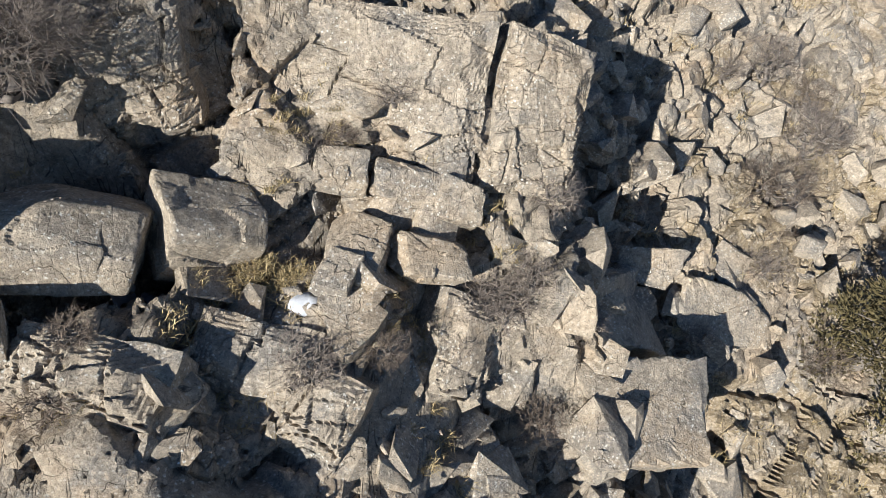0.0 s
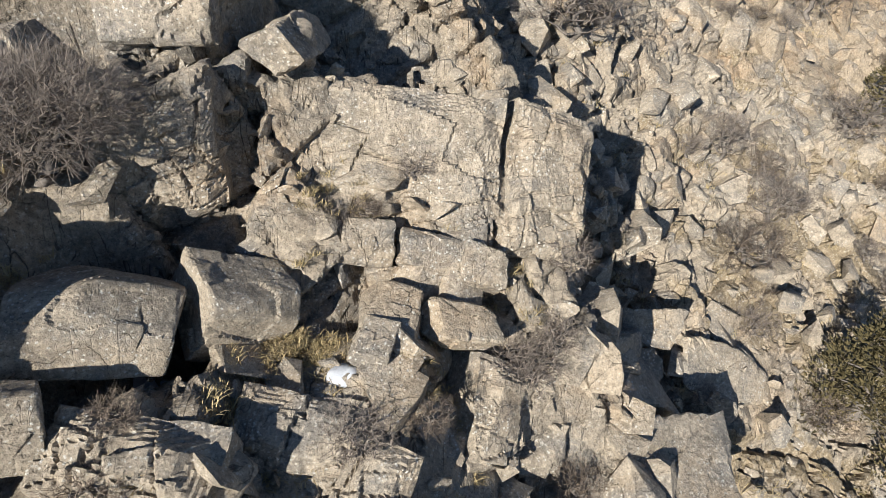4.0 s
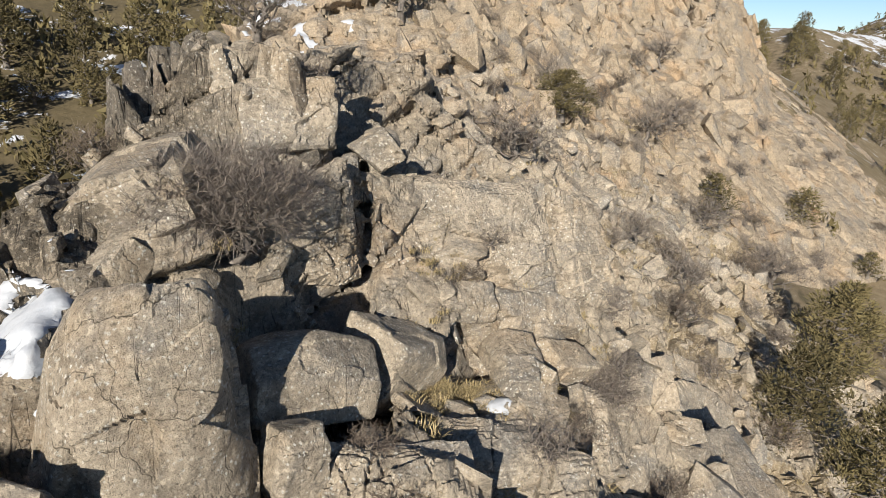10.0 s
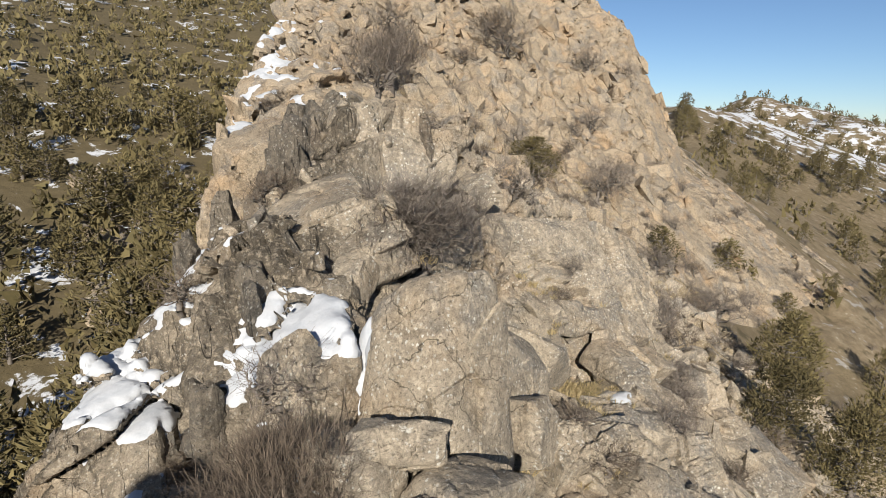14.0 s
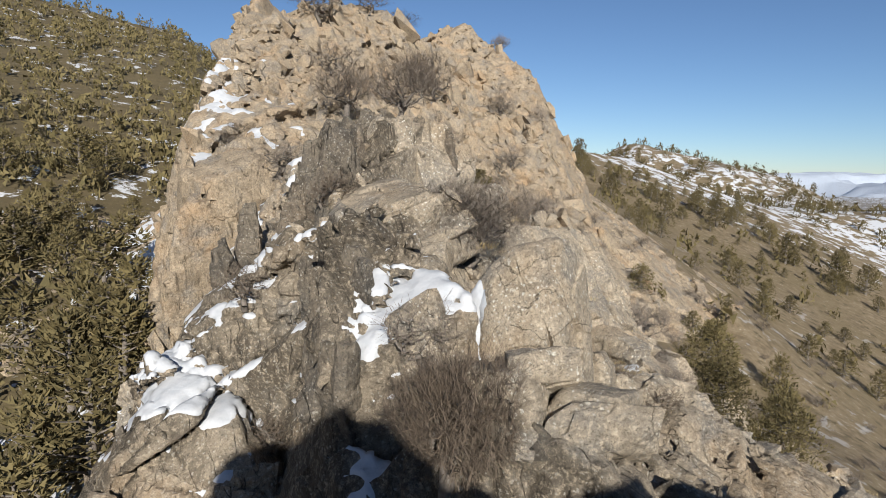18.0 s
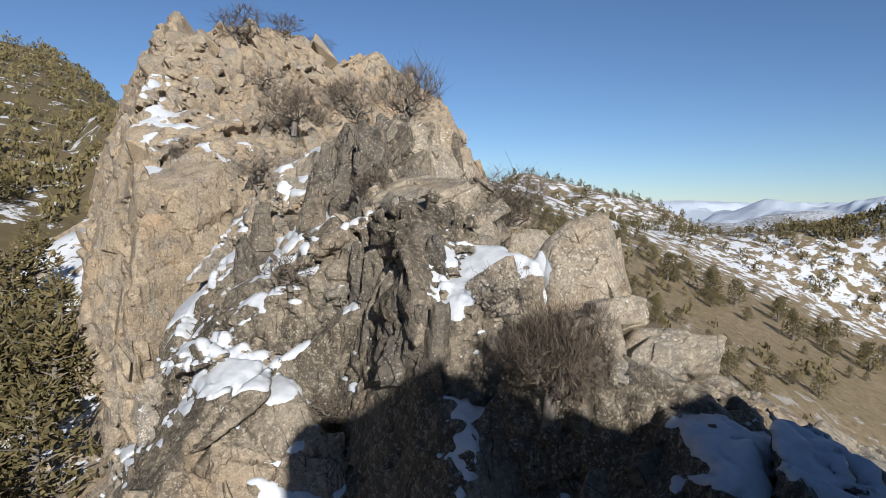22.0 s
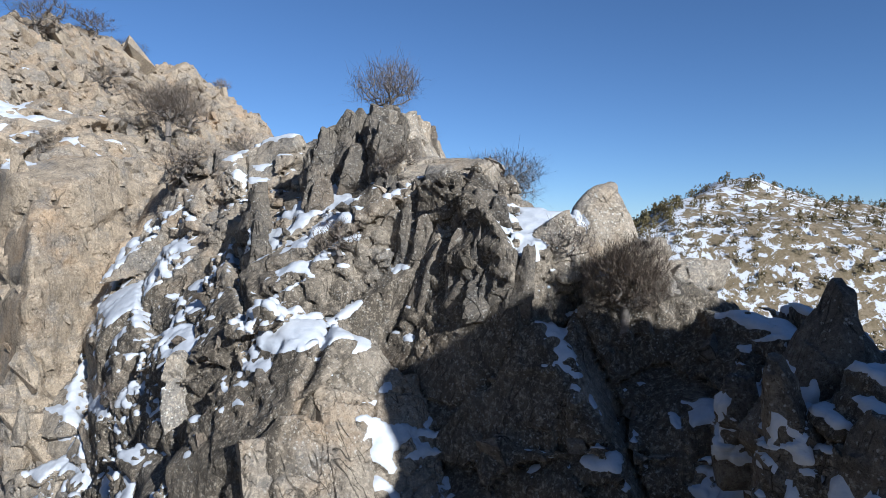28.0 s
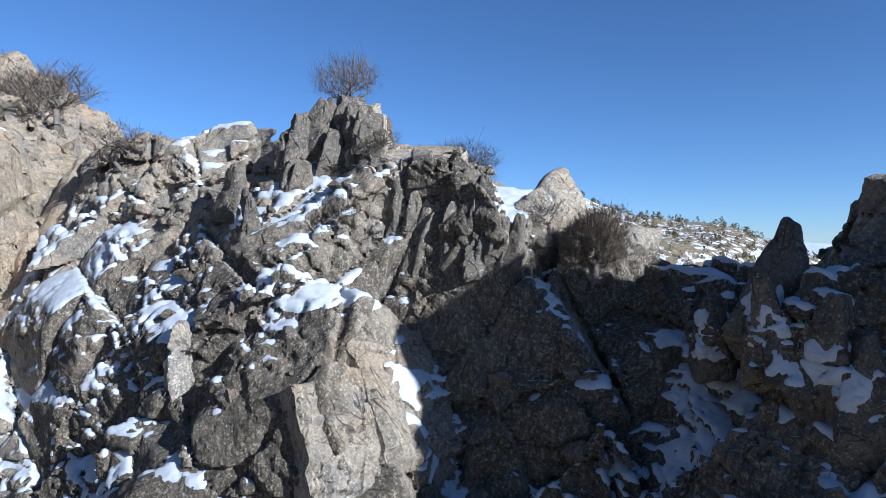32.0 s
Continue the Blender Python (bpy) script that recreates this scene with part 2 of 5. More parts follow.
M_GROUND = ground_material()
M_SNOW = snow_material()
M_BARK = bark_material("grey_brown_bark", (0.10, 0.085, 0.07), (0.2, 0.175, 0.15))
M_TWIG = bark_material("bare_twigs", (0.13, 0.105, 0.085), (0.25, 0.21, 0.17))
M_TWIG_RED = bark_material("reddish_bare_twigs", (0.10, 0.078, 0.058), (0.19, 0.148, 0.11))
M_JUNIPER = foliage_material("juniper_needles", (0.052, 0.05, 0.023), (0.12, 0.093, 0.04))
M_GRASS = foliage_material("dry_grass", (0.25, 0.19, 0.09), (0.38, 0.3, 0.16))

# ---- landform: rock masses as cut planes over two valley slopes ----
def hash3(i, j, k, seed):
    h = (i * 374761393 + j * 668265263 + k * 2147483647 + seed * 974711) & 0xFFFFFFFF
    h = ((h ^ (h >> 13)) * 1274126177) & 0xFFFFFFFF
    h = ((h ^ (h >> 16)) * 2246822519) & 0xFFFFFFFF
    return ((h ^ (h >> 15)) & 0xFFFFFF) / float(0xFFFFFF)


def value_noise(p, seed=0):
    c = np.floor(p).astype(np.int64)
    f = p - c
    f = f * f * (3 - 2 * f)
    out = 0.0
    for dx in (0, 1):
        wx = f[..., 0] if dx else 1 - f[..., 0]
        for dy in (0, 1):
            wy = wx * (f[..., 1] if dy else 1 - f[..., 1])
            for dz in (0, 1):
                wz = f[..., 2] if dz else 1 - f[..., 2]
                out = out + wy * wz * hash3(c[..., 0] + dx, c[..., 1] + dy, c[..., 2] + dz, seed)
    return out * 2 - 1


def fbm(p, octaves=4, seed=0, gain=0.5):
    out, amp = 0.0, 1.0
    for o in range(octaves):
        out = out + amp * value_noise(p * 2.0 ** o + 17.3 * o, seed + o)
        amp *= gain
    return out


def turn(rx, ry, rz):
    return np.array(Euler([radians(a) for a in (rx, ry, rz)]).to_matrix())


def joints(p, frame3, spacing, seed, width=0.06, warp=0.25):
    """Jointed rock: a random push for each block and a narrow cut along its sides."""
    s = np.array(spacing)
    q = (p @ frame3.T) / s + warp * np.stack([value_noise(p / (s.mean() * 1.5), seed + a) for a in (1, 2, 3)], -1)
    q[..., 1] += hash3(np.floor(q[..., 0]).astype(np.int64), np.int64(3), np.int64(5), seed)
    q[..., 2] += hash3(np.floor(q[..., 0]).astype(np.int64), np.floor(q[..., 1]).astype(np.int64), np.int64(9), seed)
    c = np.floor(q).astype(np.int64)
    f = q - c
    push = hash3(c[..., 0], c[..., 1], c[..., 2], seed + 7) * 2 - 1
    lean = ((hash3(c[..., 0], c[..., 1], c[..., 2], seed + 8) - 0.5) * (f[..., 0] - 0.5) + (hash3(c[..., 0], c[..., 1], c[..., 2], seed + 9) - 0.5) * (f[..., 1] - 0.5)
            + (hash3(c[..., 0], c[..., 1], c[..., 2], seed + 10) - 0.5) * (f[..., 2] - 0.5))
    edge = (np.minimum(f, 1 - f) * s).min(-1)
    return push, lean, np.exp(-(edge / width) ** 2)


MASSES = []


def mass(x, y, z, *planes):
    """A rock mass with its top at x, y, z. planes: bearing of the fall, its slope, and how far from the top it begins."""
    MASSES.append((x, y, z, planes))


# slab with the long crack, and the terrace under it
mass(-1.5, 14.8, 24.7, (164, 1.28, 0.15), (10, 3.0, 0.6), (100, 2.2, 2.8), (270, 6.0, 2.9))
mass(-4.0, 8.3, 20.2, (150, 0.5, 0.3), (110, 1.1, 2.0), (95, 2.2, 4.2), (200, 1.5, 2.2), (315, 1.5, 1.2), (0, 1.0, 4.0))
mass(-6.2, 6.9, 21.0, (185, 0.6, 0.3), (150, 0.5, 0.7), (330, 1.2, 0.7), (270, 1.5, 1.7), (85, 1.0, 1.0))
# peak with the tree on top
mass(-8.0, 15.5, 27.6, (290, 1.06, 0.1), (240, 7.0, 4.1), (225, 2.0, 2.6), (175, 2.5, 1.0), (95, 9.0, 3.1), (0, 0.5, 1.0), (303, 1.8, 2.7), (303, 8.0, 7.3))
# ledge with the great shrub, sheer above the shaded pit
mass(-6.6, 12.9, 25.3, (105, 7.0, 1.05), (165, 7.0, 0.5), (225, 2.5, 1.2), (285, 2.0, 1.5), (0, 0.3, 1.5))
# spikes south of the peak, saddle with the snow patch
mass(-10.3, 11.6, 25.1, (290, 4.0, 1.3), (235, 1.2, 1.4), (175, 1.5, 0.8), (90, 2.0, 0.8), (0, 1.0, 1.0))
mass(-8.5, 10.3, 23.4, (250, 4.5, 4.5), (295, 4.0, 3.9), (95, 4.0, 1.6), (165, 4.0, -0.5), (0, 1.0, 3.0))
# grey layered block with its sheer western face
mass(-11.3, 10.2, 24.6, (225, 0.55, 0.2), (292, 7.0, 1.5), (222, 6.0, 2.4), (165, 2.5, 2.4), (120, 1.0, 0.3), (100, 3.0, 1.2), (15, 3.0, 1.7))
# pinnacle's foot and the broken rim south of it
mass(-10.6, 5.6, 22.2, (250, 5.0, 2.0), (170, 0.35, 0.6), (160, 2.5, 2.6), (90, 2.5, 1.4), (340, 1.5, 1.8))
mass(-13.0, 3.0, 21.4, (320, 1.35, 0.3), (100, 1.5, 1.2), (180, 0.6, 1.2), (260, 0.45, 1.0), (290, 2.0, 8.5))
# western bulge with the snow ledge
mass(-14.3, 15.3, 20.9, (200, 0.38, 0.0), (216, 1.9, 1.6), (325, 1.7, 1.5), (290, 1.5, 0.9), (285, 6.0, 2.7), (120, 1.6, 0.9))
# crest running north to the great wall
mass(-4.0, 23.0, 27.4, (303, 1.8, 2.65), (303, 8.0, 6.5), (275, 1.5, 2.2), (95, 1.2, 3.4), (0, 0.05, 2.0), (350, 2.5, 8.0), (320, 2.0, 5.5), (180, 3.0, 2.6))
# great wall, its southern buttress and its summits
mass(-3.0, 36.5, 28.0, (170, 7.0, 2.3), (230, 0.5, 0.0), (293, 9.0, 3.9), (350, 1.5, 12.0), (80, 1.5, 6.0))
mass(14.5, 71.5, 46.8, (293, 3.0, 0.9), (293, 10.0, 7.0), (255, 10.0, 23.7), (200, 0.5, 0.0), (230, 0.85, 11.5), (140, 0.8, -1.0), (30, 1.0, 4.0))
mass(28.0, 74.0, 49.0, (190, 0.8, 0.0), (280, 0.5, 3.0), (285, 4.0, 14.0), (110, 0.6, 3.0), (150, 1.2, 4.0), (0, 1.0, 3.0))
mass(53.0, 79.0, 51.0, (205, 0.85, 0.0), (140, 0.7, 0.0), (135, 2.2, 8.0), (160, 1.6, 8.0), (290, 0.5, 0.0), (285, 3.0, 30.0), (0, 1.0, 3.0))
# southern crest and its spires
mass(-14.0, -3.9, 23.6, (300, 2.0, 1.0), (27, 2.0, 1.2), (100, 1.0, 2.0), (200, 0.5, 2.0))
mass(-19.8, 2.2, 21.3, (280, 2.2, 0.3), (320, 2.6, 0.2), (140, 1.5, 1.0), (50, 2.2, 0.3), (230, 0.6, 2.0))
# tall crag to the south-west that throws the long shade
mass(-28.4, -11.8, 31.1, (35, 2.6, 2.0), (305, 4.0, 2.4), (215, 1.0, 3.0), (125, 0.45, 1.0), (125, 2.5, 5.5))


def hill(x, y, az, dist, height, across, along):
    """A far hill on a bearing from the middle of the flight."""
    a = radians(az)
    dx, dy = x + 25.0 - dist * math.sin(a), y - 2.0 - dist * math.cos(a)
    u, v = dx * math.sin(a) + dy * math.cos(a), dx * math.cos(a) - dy * math.sin(a)
    return height * np.exp(-((u / along) ** 2 + (v / across) ** 2) ** 0.8)


def smoothstep(a, b, v):
    v = np.clip((v - a) / (b - a), 0, 1)
    return v * v * (3 - 2 * v)


def valley(x, y, soil=False):
    """Dry slope to the east, wooded slope to the north-west, far hills."""
    high = 80.0 + 50.0 * smoothstep(90.0, 160.0, x)
    east = 13.2 - 0.29 * np.minimum(x - 6.1, 74.0) - 0.06 * np.clip(x - 80.1, 0, 200) + (0.57 - 0.17 * smoothstep(60.0, 120.0, x)) * (np.clip(y, -150, high) - 12.7)
    r = np.hypot(x - 10.0, y - 20.0)
    ground_noise = fbm(np.stack([x / 45.0, y / 45.0, 0 * x], -1), 4, 31)
    far = -46.0 + 5.0 * ground_noise
    far = far + hill(x, y, 58.0, 430.0, 74.0, 95.0, 150.0) + hill(x, y, 69.0, 400.0, 30.0, 90.0, 130.0)
    far = far + hill(x, y, 76.0, 260.0, 24.0, 80.0, 70.0) + hill(x, y, 95.0, 400.0, 70.0, 85.0, 140.0) + hill(x, y, 111.0, 420.0, 66.0, 130.0, 150.0)
    east = east + (far - east) * smoothstep(205.0, 290.0, r)
    east = east - 5.0 * np.exp(-((x - 40.0) / 19.0) ** 2 - ((y - 27.0) / 12.0) ** 2)
    west_face = x + 14.5 - 0.27 * np.clip(y - 15.0, 0, 80)
    west_face = west_face - np.clip(0.3 * (y - 32.0), 0, 4.0)
    talus = 12.5 + 0.25 * (y - 40.0) + 0.6 * np.minimum(west_face, 0) - 10.0 * (1 - smoothstep(23.0, 33.0, y)) - 0.4 * np.clip(y - 80, 0, 300)
    west_face = 15.0 + np.minimum(1.2 * west_face, 3.0 * west_face)
    west = 4.0 + 0.36 * (np.clip(y, -40, 300) - 48.0) - 0.08 * (x + 15.0) - 0.6 * np.clip(x - 6 - 0.28 * np.clip(y - 30, 0, 400), 0, 200) + 2.0 * ground_noise * smoothstep(60, 140, y)
    west = np.where(west_face < 15.5, np.maximum(west, talus), west)
    if soil:
        return np.where(west_face < east, west, east)
    return np.maximum(np.minimum(east, west_face), west)


def land(x, y):
    """Height of ground and rock together, without relief."""
    x, y = np.asarray(x, float), np.asarray(y, float)
    h = valley(x, y)
    k = 0.25
    for mx, my, mz, planes in MASSES:
        m = np.full(np.shape(h), 1e9)
        for az, slope, off in planes:
            a = radians(az)
            m = np.minimum(m, mz - slope * ((x - mx) * math.sin(a) + (y - my) * math.cos(a) - off))
        m = np.minimum(m, mz)
        d = np.clip(0.5 + 0.5 * (m - h) / k, 0, 1)
        h = h + (m - h) * d + k * d * (1 - d)
    return h


# ---- builders ----
def raw_mesh(name, verts, faces, mat, smooth=False, attrs=()):
    """A mesh from arrays of points and of faces with equal numbers of corners."""
    me = bpy.data.meshes.new(name)
    faces = np.asarray(faces)
    n, k = faces.shape
    me.vertices.add(len(verts))
    me.vertices.foreach_set("co", np.asarray(verts, np.float32).ravel())
    me.loops.add(n * k)
    me.loops.foreach_set("vertex_index", faces.astype(np.int32).ravel())
    me.polygons.add(n)
    me.polygons.foreach_set("loop_start", np.arange(0, n * k, k, dtype=np.int32))
    for a, v in attrs:
        me.attributes.new(a, "FLOAT", "POINT").data.foreach_set("value", np.asarray(v, np.float32).ravel())
    me.update(calc_edges=True)
    me.polygons.foreach_set("use_smooth", np.full(n, smooth))
    me.materials.append(mat)
    return me


def grid_mesh(name, verts, nx, ny, mat, smooth=False, keep=None, attrs=()):
    """A sheet of nx by ny points in row order."""
    i = np.arange((nx - 1) * (ny - 1))
    a = (i // (nx - 1)) * nx + i % (nx - 1)
    faces = np.stack([a, a + 1, a + nx + 1, a + nx], 1)
    if keep is not None:
        faces = faces[keep.ravel()[faces].any(1)]
        used = np.zeros(len(verts), bool)
        used[faces.ravel()] = True
        remap = np.cumsum(used) - 1
        verts, faces = verts[used], remap[faces]
        attrs = [(n, np.asarray(v).ravel()[used]) for n, v in attrs]
    return new(name, raw_mesh(name, verts, faces, mat, smooth, attrs))


FRAME_A = turn(18, 24, 12)      # main joints and bedding
FRAME_B = turn(-25, 12, 40)
FRAME_C = turn(14, 30, -22)
rng = np.random.default_rng(7)


def relief(p, size=1.0, fine=1.0):
    """Fractured relief in metres: large blocks, small blocks, plates and grain."""
    push, lean, cut = joints(p, FRAME_C, (3.6 * size, 4.8 * size, 2.9 * size), 7, 0.10 * size, 0.4)
    out = 0.3 * size * push + 1.1 * size * lean - 0.45 * size * cut
    push, lean, cut = joints(p, FRAME_A, (1.5 * size, 2.3 * size, 1.15 * size), 11, 0.085 * size, 0.45)
    out = out + np.clip(0.45 + 1.3 * value_noise(p / (4.0 * size), 47), 0.12, 1) * (0.22 * size * push + 0.9 * size * lean - 0.36 * size * cut)
    push, lean, cut = joints(p, FRAME_B, (0.62 * size, 1.0 * size, 0.48 * size), 23, 0.07 * size, 0.45)
    fade = np.clip(0.5 + 1.2 * value_noise(p / (3.0 * size), 41), 0.1, 1)
    out = out + fine * fade * (0.12 * size * push + 0.55 * size * lean - 0.18 * size * cut)
    push, lean, cut = joints(p, FRAME_A, (0.44 * size, 0.7 * size, 0.36 * size), 37, 0.03 * size, 0.4)
    out = out + fine * np.clip(0.4 + 1.2 * value_noise(p / (2.0 * size), 43), 0, 1) * (0.035 * size * push + 0.14 * size * lean)
    return out + 0.2 * size * fbm(p / (4.0 * size), 2, 5) + 0.03 * size * fbm(p / (0.4 * size), 3, 9)


SNOWY = []      # x, y, reach, how much


def snow_cover(x, y, z):
    """How much snow lies at a place: the shaded gullies and ledges of the north-west side."""
    w = np.full(np.shape(x), -1.0)
    for sx, sy, r, much in SNOWY:
        w = np.maximum(w, -1 + (1 + much) * np.exp(-(((x - sx) ** 2 + (y - sy) ** 2) / (r * r)) ** 2))
    high = smoothstep(20, 25, z) * (1 - smoothstep(40, 43, z)) * (y > 36) * (1 - smoothstep(-9, -3, x - 13 - 0.27 * (y - 69)))
    return np.maximum(w, np.where(high > 0, 0.30 * high - 0.05, -1))


for snowy in ((-13.5, 22, 4.5, 0.41), (-10, 27, 5, 0.46), (-6.5, 22, 2.5, 0.36), (-11, 17.5, 3.0, 0.50), (-14, 15.5, 3.0, 0.46), (-17, 17.5, 3.0, 0.3), (-17, 21.5, 3.5, 0.28), (-15.3, 11.5, 1.8, 0.44), (-14.5, 7, 3.2, 0.3),
              (-17, 3.5, 3.5, 0.52), (-15.6, 5.4, 2.2, 0.46), (-13, 1.5, 3.0, 0.34), (-21, 4, 3.5, 0.34), (-12.3, 8.6, 1.8, 0.5), (-11.0, 7.0, 1.0, 0.55), (-10.4, 14.5, 1.2, 0.3), (-12, 12.8, 1.2, 0.28), (-2.7, 8.9, 0.38, 0.55), (-6.9, 9.8, 0.9, 0.55), (-7.2, 30, 3, 0.34)):
    SNOWY.append(snowy)


def cover_of(p, up):
    """Snow lying on a surface, from its place and how level it is."""
    return snow_cover(p[..., 0], p[..., 1], p[..., 2]) + 0.85 * (up - 0.57) + 0.30 * fbm(p * (1.0, 1.0, 0.7) / 1.7, 3, 91)


CALM = ((-16.0, 13.8, 3.2, 0.1), (-12.6, 9.6, 2.0, 0.15), (-14.5, 11.5, 2.0, 0.25))     # massive faces with little relief


def solid(X, Y, zs, rim):
    """Distance to the landform's rock, below zero inside: each mass is cut by its planes."""
    v = valley(X, Y) - 2.5 * np.clip(1 - rim / 1.5, 0, 1)
    gx, gy = np.gradient(v, X[1, 0] - X[0, 0])
    g = 1 / np.sqrt(1 + np.minimum(gx * gx + gy * gy, 20.0))
    z = zs[None, None, :].astype(np.float32)
    out = (z - v[..., None].astype(np.float32)) * g[..., None].astype(np.float32)
    low = float(zs[0])
    for mx, my, mz, planes in MASSES:
        top = np.full(X.shape, mz)
        for az, slope, off in planes:
            a = radians(az)
            top = np.minimum(top, mz - slope * ((X - mx) * math.sin(a) + (Y - my) * math.cos(a) - off))
        i, j = np.nonzero(top > low - 12)
        if not len(i):
            continue
        i0, i1, j0, j1 = i.min(), i.max() + 1, j.min(), j.max() + 1
        x, y = X[i0:i1, j0:j1], Y[i0:i1, j0:j1]
        drop = 2.5 * np.clip(1 - rim[i0:i1, j0:j1] / 1.5, 0, 1)
        m = z - (mz - drop)[..., None].astype(np.float32)
        for az, slope, off in planes:
            a = radians(az)
            face = mz - drop - slope * ((x - mx) * math.sin(a) + (y - my) * math.cos(a) - off)
            m = np.maximum(m, (z - face[..., None].astype(np.float32)) * np.float32(1 / math.sqrt(1 + slope * slope)))
        out[i0:i1, j0:j1] = np.minimum(out[i0:i1, j0:j1], m)
    return out


def rock_body(name, x0, x1, y0, y1, z0, z1, step, size, mat, bare=False):
    """A solid rock surface: the landform carved by its joints in three dimensions, with even faces on steep and level parts."""
    xs, ys, zs = np.arange(x0, x1, step), np.arange(y0, y1, step), np.arange(z0, z1, step)
    X, Y = np.meshgrid(xs, ys, indexing="ij")
    h = land(X, Y)
    gx, gy = np.gradient(h, step)
    g = 1 / np.sqrt(1 + np.minimum(gx * gx + gy * gy, 60.0))
    above = h - valley(X, Y, True)
    quiet = np.ones_like(X)
    for qx, qy, r, much in CALM:
        quiet = quiet - much * np.exp(-((X - qx) ** 2 + (Y - qy) ** 2) / (r * r))
    rocky = 0.55 + 0.45 * np.clip(above / 1.2, 0.0, 1)
    rim = np.minimum(np.minimum(X - x0, x1 - X), np.minimum(Y - y0, y1 - Y))
    d = solid(X, Y, zs, rim)
    reach = 1.15 * size * (0.75 if bare else 1.0)
    i, j, k = np.nonzero(np.abs(d) < reach)
    p = np.stack([xs[i], ys[j], zs[k]], -1)
    lift = np.empty(len(p), np.float32)
    for c in range(0, len(p), 400000):
        lift[c:c + 400000] = np.clip(relief(p[c:c + 400000], size), -0.95 * size, 0.95 * size)
    d[i, j, k] -= lift * rocky[i, j] * quiet[i, j] * (np.clip(g[i, j] * 1.25 - 0.1, 0.45, 1.0) if bare else 1.0)
    # one point in each cell that the surface crosses, one face over each crossed edge
    inside = d < 0
    nx, ny, nz = d.shape
    corner = [(a, b, c) for a in (0, 1) for b in (0, 1) for c in (0, 1)]
    total = np.zeros((nx - 1, ny - 1, nz - 1), np.int8)
    for a, b, c in corner:
        total += inside[a:nx - 1 + a, b:ny - 1 + b, c:nz - 1 + c]
    ci, cj, ck = np.nonzero((total > 0) & (total < 8))
    val = {q: d[ci + q[0], cj + q[1], ck + q[2]].astype(np.float64) for q in corner}
    sum_p, hits = np.zeros((len(ci), 3)), np.zeros(len(ci))
    for q in corner:
        for axis in range(3):
            if q[axis] == 0:
                w = tuple(v + (n == axis) for n, v in enumerate(q))
                cross = (val[q] < 0) != (val[w] < 0)
                t = np.where(cross, val[q] / np.where(cross, val[q] - val[w], 1), 0)
                at = np.tile(np.array(q, float), (len(ci), 1))
                at[:, axis] += t
                sum_p += at * cross[:, None]
                hits += cross
    verts = np.stack([ci, cj, ck], -1) + sum_p / hits[:, None]
    verts = verts * step + (x0, y0, z0)
    number = np.full(total.shape, -1, np.int32)
    number[ci, cj, ck] = np.arange(len(ci))
    faces = []
    for axis, (u, v) in ((0, (1, 2)), (1, (2, 0)), (2, (0, 1))):
        one = np.array([int(n == axis) for n in range(3)])
        lo = inside[:nx - one[0], :ny - one[1], :nz - one[2]]
        hi = inside[one[0]:, one[1]:, one[2]:]
        e = np.stack(np.nonzero(lo != hi), -1)
        e = e[(e[:, u] > 0) & (e[:, v] > 0) & (e[:, u] < total.shape[u]) & (e[:, v] < total.shape[v])]
        du, dv = np.array([int(n == u) for n in range(3)]), np.array([int(n == v) for n in range(3)])
        quad = np.stack([number[tuple((e - s).T)] for s in (du + dv, dv, 0 * du, du)], 1)
        flip = ~lo[tuple(e.T)]
        quad[flip] = quad[flip][:, ::-1]
        faces.append(quad[(quad >= 0).all(1)])
    faces = np.concatenate(faces)
    fn = np.cross(verts[faces[:, 2]] - verts[faces[:, 0]], verts[faces[:, 3]] - verts[faces[:, 1]])
    n = np.zeros_like(verts)
    for c in range(4):
        for axis in range(3):
            n[:, axis] += np.bincount(faces[:, c], fn[:, axis], len(verts))
    n /= np.maximum(np.linalg.norm(n, axis=1, keepdims=True), 1e-12)
    x, y = verts[:, 0], verts[:, 1]
    hr = np.clip((land(x, y) - valley(x, y, True)) / 1.2, 0, 1)
    # dark rock: the layered panel above the hollow and the peak's west side
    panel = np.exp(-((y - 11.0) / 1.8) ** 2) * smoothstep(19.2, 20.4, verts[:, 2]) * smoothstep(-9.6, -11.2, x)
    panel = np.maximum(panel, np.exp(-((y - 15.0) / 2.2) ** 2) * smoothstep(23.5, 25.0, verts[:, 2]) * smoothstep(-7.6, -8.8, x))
    # shade put into the colour of the lower faces turned to the north-west
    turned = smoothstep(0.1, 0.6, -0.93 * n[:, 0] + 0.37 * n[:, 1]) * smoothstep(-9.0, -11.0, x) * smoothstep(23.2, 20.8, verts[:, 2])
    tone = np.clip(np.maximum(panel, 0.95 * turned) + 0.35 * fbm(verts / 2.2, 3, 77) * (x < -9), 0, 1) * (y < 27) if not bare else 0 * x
    soil = np.clip(0.62 - 0.62 * hr + 0.7 * fbm(verts / 2.0, 4, 61), 0, 1) * (hr < 1) * (x > -8) * (0.3 if bare else 1.0)
    keep = (land(x, y) - valley(x, y, True) > -0.4)[faces].all(1) | (x > -4)[faces].all(1)
    faces = faces[keep]
    # only the connected main body stays
    mark = np.arange(len(verts))
    for _ in range(60):
        low = mark[faces].min(1)
        was = mark.copy()
        for c in range(4):
            np.minimum.at(mark, faces[:, c], low)
        mark = mark[mark]
        if (mark == was).all():
            break
    sizes = np.bincount(mark[faces[:, 0]], minlength=len(verts))
    faces = faces[(sizes > 4000)[mark[faces[:, 0]]]]
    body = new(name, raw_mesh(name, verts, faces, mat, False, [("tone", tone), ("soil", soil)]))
    # snow: a thin layer that thins out into the rock at its rim
    soft = verts.copy()
